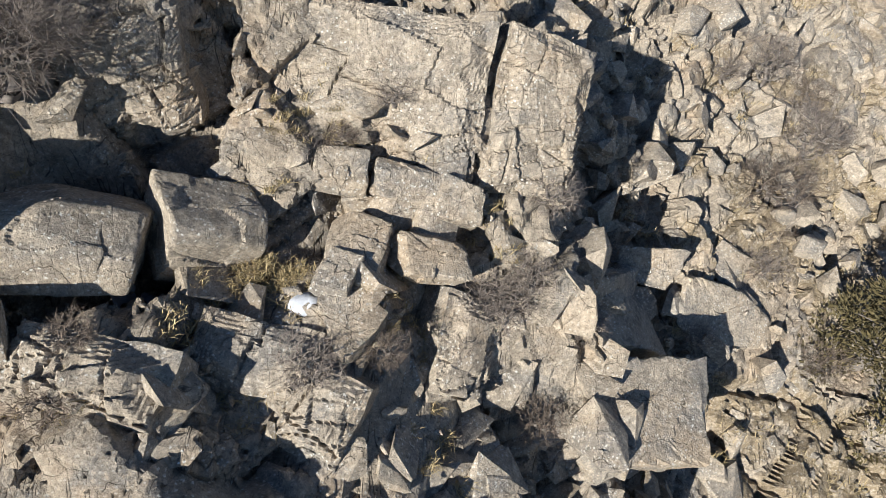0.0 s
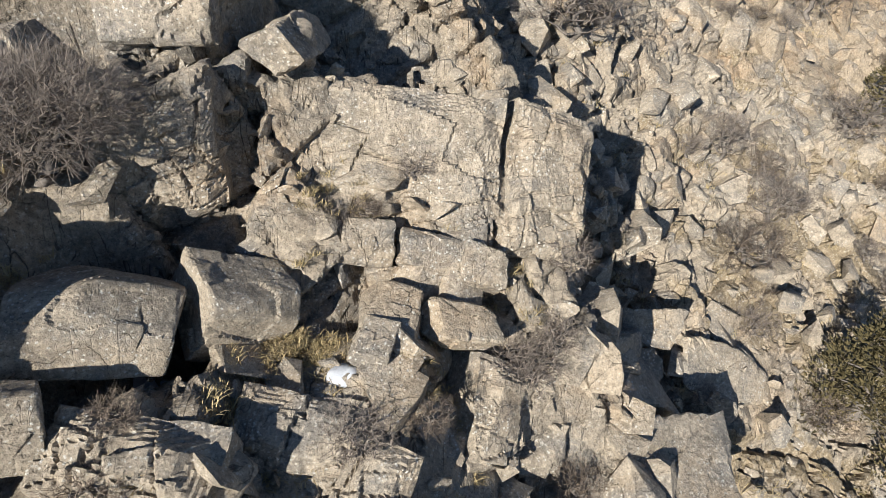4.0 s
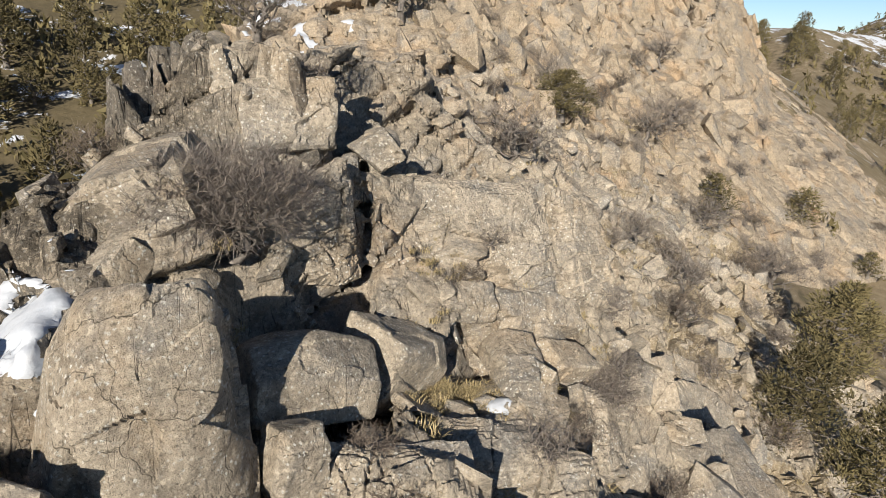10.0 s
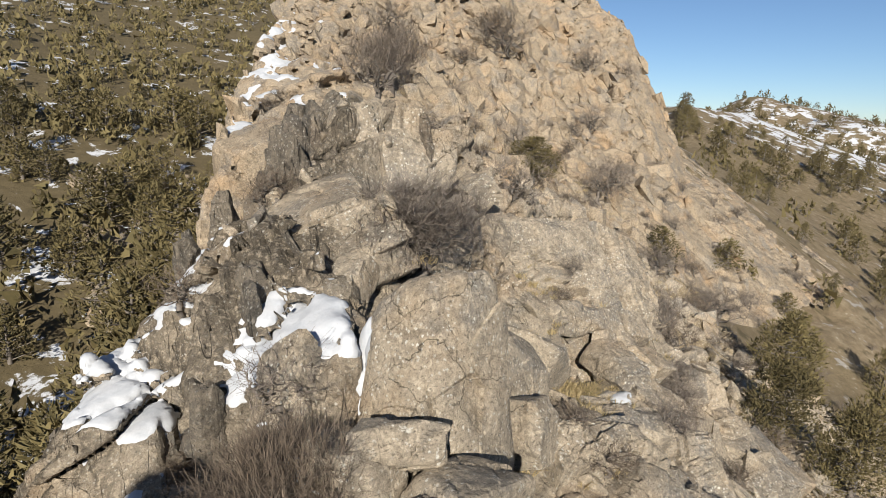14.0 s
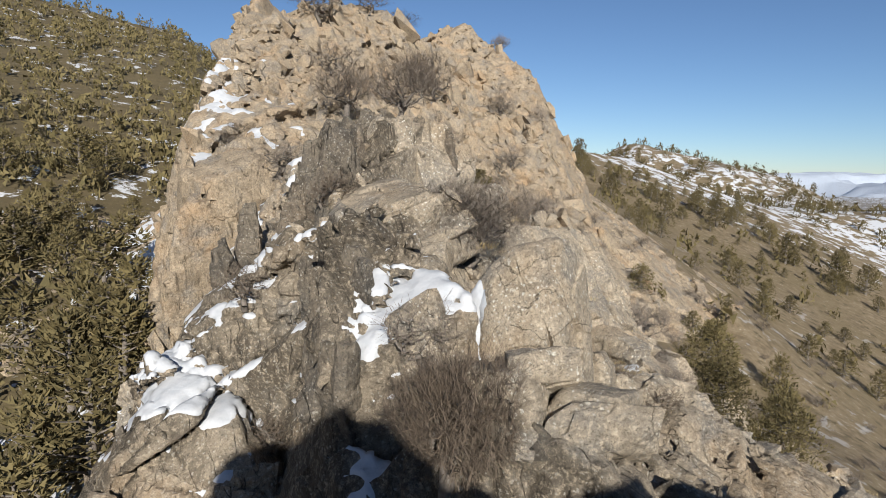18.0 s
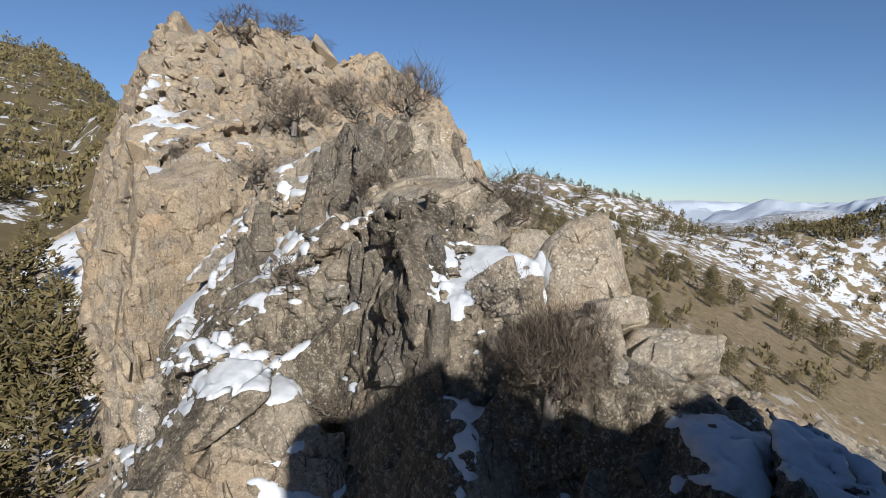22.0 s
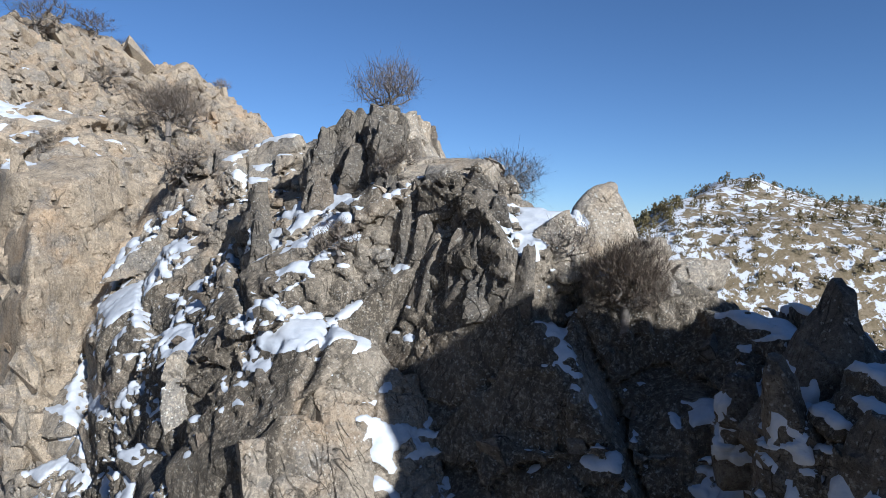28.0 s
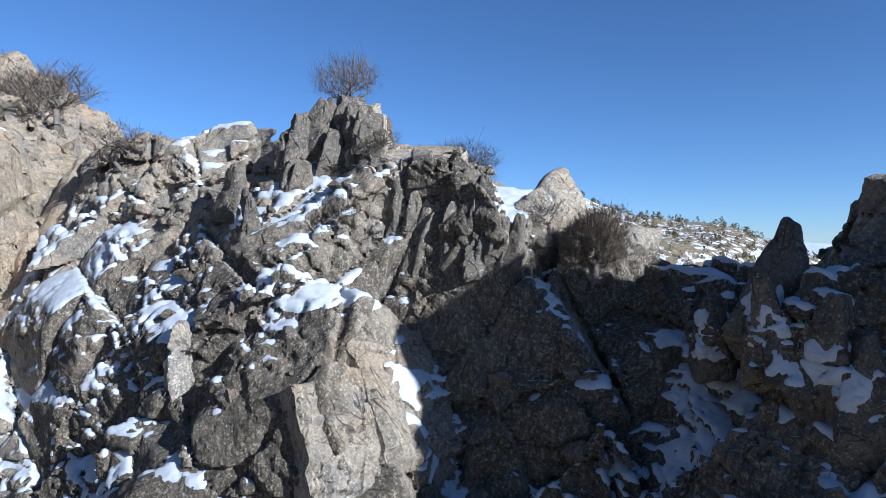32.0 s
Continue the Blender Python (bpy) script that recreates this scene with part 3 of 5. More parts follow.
    lying = cover_of(verts, n[:, 2])
    for _ in range(2):
        near, got = np.zeros_like(soft), np.zeros(len(soft))
        smooth_l = np.zeros(len(soft))
        for a, b in ((0, 1), (1, 2), (2, 3), (3, 0)):
            for q, w in ((a, b), (b, a)):
                got += np.bincount(faces[:, q], minlength=len(soft))
                smooth_l += np.bincount(faces[:, q], lying[faces[:, w]], len(soft))
                for axis in range(3):
                    near[:, axis] += np.bincount(faces[:, q], soft[faces[:, w], axis], len(soft))
        got = np.maximum(got, 1)
        soft = 0.4 * soft + 0.6 * near / got[:, None]
        lying = 0.7 * lying + 0.3 * smooth_l / got
    lying = lying + 0.13 * fbm(verts / 0.34, 3, 97, 0.7)
    thick = np.clip((lying - 0.335) * 0.34, -0.1, 0.1)
    layer = np.where((thick > 0.05)[:, None], soft, verts) * 0.6 + verts * 0.4 + n * thick[:, None]
    snowy = (lying > 0.28)[faces].any(1)
    sf = faces[snowy]
    if len(sf):
        used = np.unique(sf)
        remap = np.zeros(len(verts), np.int32)
        remap[used] = np.arange(len(used))
        tagged(new("snow", raw_mesh("snow", layer[used], remap[sf], M_SNOW, True)), "old melting snow lying in hollows and on ledges", "snow", kind="stuff")
    return body, verts, n


def ridge_patch(name, x0, x1, y0, y1, step, size, mat):
    """The stony eastern slope: a sheet with broken relief."""
    nx, ny = int((x1 - x0) / step) + 1, int((y1 - y0) / step) + 1
    x, y = np.meshgrid(np.linspace(x0, x1, nx), np.linspace(y0, y1, ny))
    p = np.stack([x, y, land(x, y)], -1)
    n = np.cross(np.gradient(p, axis=1), np.gradient(p, axis=0))
    n /= np.linalg.norm(n, axis=-1, keepdims=True)
    rocky = np.clip((p[..., 2] - valley(x, y, True)) / 1.2, 0.0, 1)
    edge = np.minimum(np.minimum(x - x0, x1 - x), np.minimum(y - y0, y1 - y))
    p = p + n * (relief(p, size) * 1.1)[..., None]
    p[..., 2] -= np.clip(1 - edge / 2.0, 0, 1) * 2.0
    soil = np.clip(0.62 - 0.62 * rocky + 0.7 * fbm(p / 2.0, 4, 61), 0, 1) * (rocky < 1)
    return grid_mesh(name, p.reshape(-1, 3), nx, ny, mat, attrs=[("tone", 0 * x), ("soil", soil)]), p, n


def part(name, me, parent, label=""):
    ob = new(name, me)
    ob.parent = parent
    return tagged(ob, label)


# -- blocks of rock --
def cube_sphere(n):
    u = np.tan(np.linspace(-1, 1, n) * math.pi / 4)
    a, b = np.meshgrid(u, u)
    one = np.ones_like(a)
    pts, faces = [], []
    i = np.arange((n - 1) * (n - 1))
    q = (i // (n - 1)) * n + i % (n - 1)
    quad = np.stack([q, q + 1, q + n + 1, q + n], 1)
    for k, (px, py, pz) in enumerate(((a, b, one), (-a, b, -one), (one, a, b), (-one, -a, b), (b, one, a), (b, -one, -a))):
        pts.append(np.stack([px, py, pz], -1).reshape(-1, 3))
        faces.append(quad + k * n * n)
    pts = np.concatenate(pts)
    pts /= np.linalg.norm(pts, axis=1, keepdims=True)
    _, first, back = np.unique(np.round(pts, 5), axis=0, return_index=True, return_inverse=True)
    return pts[first], back.reshape(-1)[np.concatenate(faces)]


SPHERES = {}


def rock_mesh(name, size, seed, mat, n=20, cuts=9, rough=0.05, world=(0, 0, 0), spread_cut=0.2, taper=0.0, soft=36.0):
    """An angular block: a box with turned sides and broken-off edges, then fine relief."""
    r = np.random.default_rng(seed)
    if n not in SPHERES:
        SPHERES[n] = cube_sphere(n)
    d, faces = SPHERES[n]
    half = np.array(size) / 2
    normals = [np.eye(3)[k] * s + r.normal(0, 0.12, 3) for k in range(3) for s in (1, -1)]
    reach = [half[k] * r.uniform(0.9, 1.05) for k in range(3) for s in (1, -1)]
    for c in range(cuts):
        v = r.choice([-1, 1], 3) * r.uniform(0.25, 1, 3)
        if c % 3:
            v[r.integers(3)] = r.normal(0, 0.2)
        v = v / half
        v /= np.linalg.norm(v)
        normals.append(v)
        reach.append((np.abs(v) * half).sum() * r.uniform(0.98 - 2 * spread_cut, 0.95))
    normals = np.array(normals)
    normals /= np.linalg.norm(normals, axis=1, keepdims=True)
    dd = d * half.mean()
    t = np.array(reach)[:, None] / np.maximum(normals @ dd.T, 1e-4)
    rad = (np.maximum(t, 1e-6) ** -soft).sum(0) ** (-1 / soft) * (1.02 + 0.5 / soft)
    p = dd * rad[:, None]
    p[:, :2] *= (1 - taper * np.clip(p[:, 2:] / half[2], -0.6, 1))
    w = p + np.array(world)
    m = half.mean()
    push, lean, cut = joints(w, FRAME_A @ turn(0, 0, seed * 31 % 90), (0.8 * m, 1.2 * m, 0.6 * m), seed, 0.022 * m, 0.6)
    some = np.clip(1.8 * value_noise(w / (0.8 * m), seed + 4), 0, 1)
    amp = rough * m * (1.2 * push + 2.2 * lean) - 0.05 * min(m, 1.3) * cut * some + 0.5 * rough * m * fbm(w * 2.2 / m, 4, seed)
    p = p * (1 + amp / np.linalg.norm(p, axis=1))[:, None]
    return raw_mesh(name, p, faces, mat)


ROCKS = 0


def rock(name, label, x, y, z, sx, sy, sz, rx=0, ry=0, rz=0, mat=None, n=20, cuts=9, rough=0.05, category="rock", group="", taper=0.0, soft=36.0):
    global ROCKS
    ROCKS += 1
    ob = new(name, rock_mesh(name, (sx, sy, sz), 100 + ROCKS, mat or M_BLOCK, n, cuts, rough, (x, y, z), taper=taper, soft=soft))
    ob.matrix_world = pose(x, y, z, rx, ry, rz)
    return tagged(ob, label, category, group)


def bedded_slab(name, label, x, y, z, w, d, thick, rx, ry, rz, seed, step=0.05, mat=None):
    """A broad tilted slab: split along its bedding at the upper and outer edges, crossed by a few joints."""
    nu, nv = int(w / step), int(d / step)
    u, v = np.meshgrid(np.linspace(-w / 2, w / 2, nu), np.linspace(-d / 2, d / 2, nv))
    at = np.stack([u, v, 0 * u], -1)
    wave = 0.16 * fbm(at / 0.9 + seed, 3, seed)
    rim = np.minimum(np.minimum(w / 2 - np.abs(u), d / 2 - v), (v + d / 2) * 1.6)
    layer = np.clip(np.ceil((0.42 - rim + 2.0 * wave + 0.12 * u / w) / 0.085), 0, 6)
    push, lean, cut = joints(at, turn(0, 0, 14), (1.9, 1.5, 9.0), seed, 0.028, 0.5)
    some = np.clip(0.35 + 1.6 * value_noise(at / 1.3, seed + 5), 0, 1)
    h = thick / 2 - 0.05 * layer + 0.05 * push + 0.10 * lean - 0.16 * cut * some
    push, lean, cut = joints(at, turn(0, 0, -20), (0.7, 0.42, 9.0), seed + 3, 0.022, 0.5)
    low = smoothstep(0.1, -0.35, v / d + 0.5 * value_noise(at / 1.6, seed + 6) - 0.3 * u / w)
    h = h + low * (0.07 * push + 0.22 * lean - 0.10 * cut) + 0.03 * fbm(at / 0.35, 4, seed + 9, 0.6) + 0.05 * fbm(at / 1.5, 2, seed + 4)
    edge = np.zeros_like(u)
    edge[0], edge[-1], edge[:, 0], edge[:, -1] = 1, 1, 1, 1
    h = np.where(edge > 0, -thick, h)
    p = np.stack([u + 0.5 * wave * np.sign(u), v + 0.5 * wave, h], -1)
    ob = grid_mesh(name, p.reshape(-1, 3), nu, nv, mat or M_BLOCK)
    ob.matrix_world = pose(x, y, z, rx, ry, rz)
    return tagged(ob, label, "rock slab")


def hulls(count=26):
    """Small angular stones, as points and triangles."""
    out = []
    r = np.random.default_rng(3)
    for _ in range(count):
        bm = bmesh.new()
        v = r.uniform(-1, 1, (15, 3))
        v /= np.abs(v).max(1, keepdims=True) ** 0.75
        for q in v:
            bm.verts.new(q * (0.5, 0.5, 0.5))
        res = bmesh.ops.convex_hull(bm, input=bm.verts)
        bmesh.ops.delete(bm, geom=[g for g in res["geom_interior"] if isinstance(g, bmesh.types.BMVert)], context="VERTS")
        bmesh.ops.triangulate(bm, faces=bm.faces)
        bm.verts.index_update()
        out.append((np.array([q.co for q in bm.verts]), np.array([[q.index for q in f.verts] for f in bm.faces])))
        bm.free()
    return out


HULLS = hulls()


STONE_MESHES = {}


def stone_mesh(k, mat):
    if (k, mat.name) not in STONE_MESHES:
        v, f = HULLS[k]
        STONE_MESHES[k, mat.name] = raw_mesh("stone", v, f, mat)
    return STONE_MESHES[k, mat.name]


def scatter(name, label, points, normals, choose, count, sizes, shape, mat, seed, jitter=25, bury=0.25, base=FRAME_A, align=0.0, singles=0, category="stone"):
    """Broken stones set into a surface: the largest singly, the rest as one loose layer."""
    r = np.random.default_rng(seed)
    pick = r.choice(np.flatnonzero(choose.ravel()), count)
    P, N = points.reshape(-1, 3)[pick], normals.reshape(-1, 3)[pick]
    S = np.sort(sizes[0] * (sizes[1] / sizes[0]) ** (r.random(count) ** 1.7))[::-1]
    vs, fs, base_i = [], [], 0
    for i, (p, n, s) in enumerate(zip(P, N, S)):
        k = r.integers(len(HULLS))
        m = turn(*r.normal(0, jitter, 3)) @ base.T
        if align > 0:
            a = np.cross(n, r.normal(size=3))
            a /= np.linalg.norm(a)
            m = turn(*r.normal(0, jitter, 3)) @ np.stack([a, np.cross(n, a), n], 1)
        size3 = np.array(shape) * s * r.uniform(0.7, 1.3, 3)
        at = p + n * s * (0.5 - bury) * 0.5
        if i < singles:
            ob = new(name, stone_mesh(k, mat))
            ob.matrix_world = Matrix.Translation(at) @ Matrix(m.tolist()).to_4x4() @ Matrix.Diagonal((*size3, 1))
            tagged(ob, label, category, label)
            continue
        v, f = HULLS[k]
        vs.append((v * size3) @ m.T + at)
        fs.append(f + base_i)
        base_i += len(v)
    return tagged(new(name + "_litter", raw_mesh(name + "_litter", np.concatenate(vs), np.concatenate(fs), mat)), "small " + label, "stones", kind="stuff")


# -- plants --
def tubes(paths, sides):
    """Tapered tubes along (start, end, r0, r1)."""
    A, B = np.array([p[0] for p in paths]), np.array([p[1] for p in paths])
    r0, r1 = np.array([p[2] for p in paths]), np.array([p[3] for p in paths])
    d = B - A
    d /= np.maximum(np.linalg.norm(d, axis=1, keepdims=True), 1e-6)
    ref = np.where(np.abs(d[:, 2:3]) > 0.9, np.array([[1.0, 0, 0]]), np.array([[0, 0, 1.0]]))
    u = np.cross(d, ref)
    u /= np.linalg.norm(u, axis=1, keepdims=True)
    w = np.cross(d, u)
    ring = [(math.cos(2 * math.pi * k / sides), math.sin(2 * math.pi * k / sides)) for k in range(sides)]
    low = np.stack([A + (u * c + w * s) * r0[:, None] for c, s in ring], 1)
    top = np.stack([B + (u * c + w * s) * r1[:, None] for c, s in ring], 1)
    v = np.concatenate([low, top], 1).reshape(-1, 3)
    base = np.arange(len(paths))[:, None] * 2 * sides
    f = np.stack([np.stack([base[:, 0] + k, base[:, 0] + (k + 1) % sides, base[:, 0] + sides + (k + 1) % sides, base[:, 0] + sides + k], 1) for k in range(sides)], 1).reshape(-1, 4)
    return v, f


def bare_shrub(name, label, seed, mat_twig, points=700, cloud=900, low=0.06, bole=0.0, thick=0.0028, category="shrub"):
    """A leafless shrub one metre wide and high, to be scaled on its place: branches grown through a lumpy dome, then fine twigs."""
    r = np.random.default_rng(seed)
    d = r.normal(size=(points * 3, 3))
    d /= np.linalg.norm(d, axis=1, keepdims=True)
    lump = 1 + 0.28 * fbm(d * 1.6 + seed, 3, seed)
    half = (1 - low) / 2
    q = d * (r.random(points * 3) ** 0.42 * lump)[:, None] * (0.5, 0.5, half) * 0.86 + (0, 0, low + half)
    q = q[q[:, 2] > low][:points]
    q = q[np.argsort(np.linalg.norm(q - (0, 0, bole), axis=1))]
    stems = [np.array((r.normal(0, 0.03), r.normal(0, 0.03), -0.12)) for _ in range(1 if bole else 7)]
    nodes, parent, path = list(stems), [-1] * len(stems), [0.0] * len(stems)
    if bole:
        nodes.append(np.array((0.02, -0.01, bole)))
        parent.append(0)
        path.append(bole)
    N = np.zeros((points + 9, 3))
    L = np.full(points + 9, 1e9)
    for i, p in enumerate(nodes):
        N[i], L[i] = p, path[i]
    if bole:
        L[0] = 1e9
    count = len(nodes)
    for p in q:
        gap = np.linalg.norm(N[:count] - p, axis=1)
        k = int(np.argmin(gap + 0.2 * L[:count] + 0.5 * np.maximum(0, N[:count, 2] - p[2] - 0.05)))
        N[count], L[count] = p, L[k] + gap[k] if L[k] < 1e8 else gap[k]
        parent.append(k)
        count += 1
    load = np.ones(count)
    for i in range(count - 1, 0, -1):
        if parent[i] >= 0:
            load[parent[i]] += load[i]
    out = {0: [], 1: [], 2: []}
    ends = []
    for i in range(count):
        k = parent[i]
        if k < 0:
            continue
        a, b = N[k], N[i]
        mid = (a + b) / 2 + r.normal(0, 0.11, 3) * np.linalg.norm(b - a)
        ra, rb = thick * load[i] ** 0.45 * 1.15, thick * load[i] ** 0.45
        level = 0 if load[i] > points / 25 else 1 if load[i] > 4 else 2
        out[level] += [(a, mid, ra, (ra + rb) / 2), (mid, b, (ra + rb) / 2, rb)]
        if load[i] < 30:
            ends.append((mid, b))
    for _ in range(cloud):
        a, b = ends[r.integers(len(ends))]
        p = a + (b - a) * r.random()
        way = (p - (0, 0, 0.3)) / (np.linalg.norm(p - (0, 0, 0.3)) + 0.1) * 0.8 + r.normal(0, 0.6, 3)
        out[2].append((p, p + way * r.uniform(0.05, 0.13), thick * 0.9, thick * 0.5))
    thing = tagged(new(name), label, category)
    v, f = tubes(out[0], 5)
    part("stem", raw_mesh("stem", v, f, M_BARK, True), thing)
    v, f = tubes(out[1], 3)
    tagged(part("branchwork", raw_mesh("branchwork", v, f, mat_twig, True), thing), kind="stuff")
    v, f = tubes(out[2], 2)
    f = f[::2]
    tagged(part("twigwork", raw_mesh("twigwork", v, f, mat_twig), thing), kind="stuff")
    return thing


def juniper(name, label, seed, height, width, sprays=1500, leaf=1.0):
    """An evergreen juniper: short trunk, limbs, and an uneven crown of small upright sprays."""
    r = np.random.default_rng(seed)
    thing = tagged(new(name), label, "tree")
    trunk = [((0, 0, -0.4), (r.normal(0, 0.05), r.normal(0, 0.05), height * 0.35), 0.14, 0.1), ((0, 0, height * 0.3), (r.normal(0, 0.1), r.normal(0, 0.1), height * 0.8), 0.1, 0.03)]
    lobes = []
    for k in range(24):
        t = (k + 0.5) / 24
        a = k * 2.4 + r.normal(0, 0.3)
        reach = width / 2 * (1 - t) ** 0.6 * r.uniform(0.45, 0.95) * min(1, 0.5 + 3 * t)
        c = np.array([math.cos(a) * reach, math.sin(a) * reach, height * (0.08 + 0.84 * t)])
        lobes.append((c, width * r.uniform(0.13, 0.24) * (1 - 0.45 * t)))
        trunk.append(((0, 0, max(0.1, c[2] - reach * 0.5)), tuple(c), 0.05, 0.02))
    v, f = tubes([(np.array(a), np.array(b), p, q) for a, b, p, q in trunk[:1]], 7)
    part("trunk", raw_mesh("trunk", v, f, M_BARK, True), thing)
    v, f = tubes([(np.array(a), np.array(b), p, q) for a, b, p, q in trunk[1:]], 4)
    tagged(part("limbwork", raw_mesh("limbwork", v, f, M_BARK, True), thing), kind="stuff")
    vs, fs = [], []
    per = sprays // len(lobes)
    for c, rad in lobes:
        d = r.normal(size=(per, 3))
        d /= np.linalg.norm(d, axis=1, keepdims=True)
        at = c + d * rad * r.uniform(0.55, 1.1, (per, 1)) * (1, 1, 1.25)
        way = d + np.array([0, 0, 0.9]) + r.normal(0, 0.25, (per, 3))
        way /= np.linalg.norm(way, axis=1, keepdims=True)
        side = np.cross(way, r.normal(size=(per, 3)))
        side /= np.linalg.norm(side, axis=1, keepdims=True)
        ln = r.uniform(0.10, 0.24, (per, 1)) * (0.5 + width / 6) * leaf
        wd = ln * r.uniform(0.35, 0.6, (per, 1))
        third = np.cross(way, side)
        quad = np.stack([at - side * wd * 0.5, at + way * ln, at + side * wd * 0.5, at + third * wd * 0.7 - way * ln * 0.2], 1)
        b = len(vs) and sum(len(q) for q in vs)
        vs.append(quad.reshape(-1, 3))
        i = b + np.arange(per)[:, None] * 4
        fs.append(np.concatenate([i + (0, 1, 3), i + (2, 3, 1)]))
    part("crown", raw_mesh("crown", np.concatenate(vs), np.concatenate(fs), M_JUNIPER), thing, "dull olive needle sprays")
    return thing


def crowns(count=8, sprays=36):
    """Loose pointed crowns of small leafy sprays for far woods, as points and triangles."""
    out = []
    r = np.random.default_rng(13)
    for _ in range(count):
        z = r.random(sprays) ** 1.25
        a = r.uniform(0, 2 * math.pi, sprays)
        rad = 0.5 * (1 - z) ** 0.6 * r.uniform(0.45, 1.1, sprays) * np.minimum(1, 0.5 + 3 * z)
        c = np.stack([np.cos(a) * rad, np.sin(a) * rad, z * 0.92], 1)
        v = c[:, None] + r.normal(0, 0.085, (sprays, 3, 3)) + np.array([(0, 0, 0.1), (0, 0, -0.04), (0, 0, -0.04)])
        out.append((v.reshape(-1, 3), np.arange(sprays * 3).reshape(-1, 3)))
    return out


CROWNS = crowns()


def tufts(name, label, spots, seed, mat, blades=46):
    """Clumps of dry grass: thin bent blades. spots: x, y, z and radius."""
    r = np.random.default_rng(seed)
    vs, fs, b = [], [], 0
    for x, y, z, rad in spots:
        a = r.uniform(0, 2 * math.pi, blades)
        d = rad * np.sqrt(r.random(blades))
        root = np.stack([x + np.cos(a) * d, y + np.sin(a) * d, np.full(blades, z - 0.03)], 1)
        lean = np.stack([r.normal(0.1, 0.5, blades), r.normal(-0.25, 0.5, blades), np.full(blades, 0.8)], 1)
        ln = r.uniform(0.15, 0.42, (blades, 1)) * (0.6 + rad)
        side = np.cross(lean, (0, 0, 1.0))
        side /= np.linalg.norm(side, axis=1, keepdims=True)
        mid = root + lean * ln * 0.55
        tip = root + lean * ln + np.array([0, 0, -0.25]) * ln
        w = 0.011
        quad = np.stack([root - side * w, root + side * w, mid + side * w * 0.8, mid - side * w * 0.8, tip], 1)
        i = b + np.arange(blades)[:, None] * 5
        vs.append(quad.reshape(-1, 3))
        fs.append(np.concatenate([i + (0, 1, 2), i + (0, 2, 3), i + (3, 2, 4)]))
        b += blades * 5
    return tagged(new(name, raw_mesh(name, np.concatenate(vs), np.concatenate(fs), mat)), label, "grass", kind="stuff")


def surface(x, y):
    return float(land(np.array(x), np.array(y)))


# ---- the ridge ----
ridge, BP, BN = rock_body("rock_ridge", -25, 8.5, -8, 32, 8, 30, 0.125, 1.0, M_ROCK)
tagged(ridge, "jagged tan and grey rock ridge with deep cracks", "cliff", kind="structure")
slope, EP, EN = ridge_patch("rocky_slope", 6.5, 32, -18, 36, 0.14, 1.0, M_ROCK)
tagged(slope, "stony tan slope falling away from the ridge", "slope", kind="structure")
crag, CP, CN = rock_body("shading_crag", -43, -18, -30, -2, 4, 35, 0.3, 1.0, M_ROCK)
tagged(crag, "dark grey crag at the end of the ridge", "cliff", kind="structure")
wall, WP, WN = rock_body("great_rock_wall", -16, 80, 30, 95, 8, 52, 0.34, 1.7, M_WALL, True)
tagged(wall, "tall pale orange-tan rock wall and summit", "cliff", kind="structure")
RP, RN = np.concatenate([BP, EP.reshape(-1, 3)]), np.concatenate([BN, EN.reshape(-1, 3)])

# ---- ground sheet to the horizon ----
def spread(n, near, far):
    u = np.linspace(-1, 1, n)
    return np.sign(u) * (near * np.abs(u) + (far - near) * np.abs(u) ** 6)


gx, gy = np.meshgrid(spread(350, 420, 4800), spread(350, 420, 4800))
gz = np.where((gx < 60) & (gy < 110), valley(gx, gy, True), valley(gx, gy))
dist = np.hypot(gx + 25, gy)
bearing = np.degrees(np.arctan2(gx + 25, gy))
ranges = fbm(np.stack([gx / 420.0, gy / 420.0, 0 * gx], -1), 5, 53)
gz = gz + smoothstep(650, 1600, dist) * (30 + 75 * ranges) + smoothstep(2200, 3600, dist) * 60 * (1 - np.abs(ranges))
gz = np.where((gx > -4) & (gx < 30) & (gy > -16) & (gy < 34) | (gx > 4) & (gx < 60) & (gy > 32) & (gy < 64), gz - 1.6, gz)
steps = np.gradient(gz)
snow = smoothstep(170, 260, dist) * (bearing > 35) * (0.27 + 0.25 * value_noise(np.stack([gx / 60, gy / 60, 0 * gx], -1), 3)) + 0.1 * (bearing <= 35) + 0.05 * (dist < 140)
snow = np.clip(snow + 0.25 * smoothstep(1000, 2500, dist), 0, 0.6)
base_line = -14.5 + 0.27 * np.clip(gy - 15, 0, 80) + np.clip(0.3 * (gy - 32), 0, 4)
snow = np.where((gx > base_line - 9) & (gx < base_line + 6) & (gy > 15) & (gy < 95), 0.3, snow)
snow = np.where((gx > base_line - 6) & (gx < base_line + 6) & (gy > 15) & (gy < 95), 0.72, snow)
snow = np.where((bearing > 76) & (dist > 250), snow + 0.06, snow)
# weight of the haze put into the ground colour, growing with distance
painted_haze = 0.85 * smoothstep(500, 2600, dist)
litter = 0.9 * (bearing < 33) * smoothstep(25, 45, gy)
ground = grid_mesh("ground", np.stack([gx, gy, gz - 0.15], -1).reshape(-1, 3), 350, 350, M_GROUND, True, attrs=[("snow", snow), ("far", painted_haze), ("litter", litter)])
tagged(ground, "dry grassy hillside with scattered stones and snow", "ground", kind="structure")

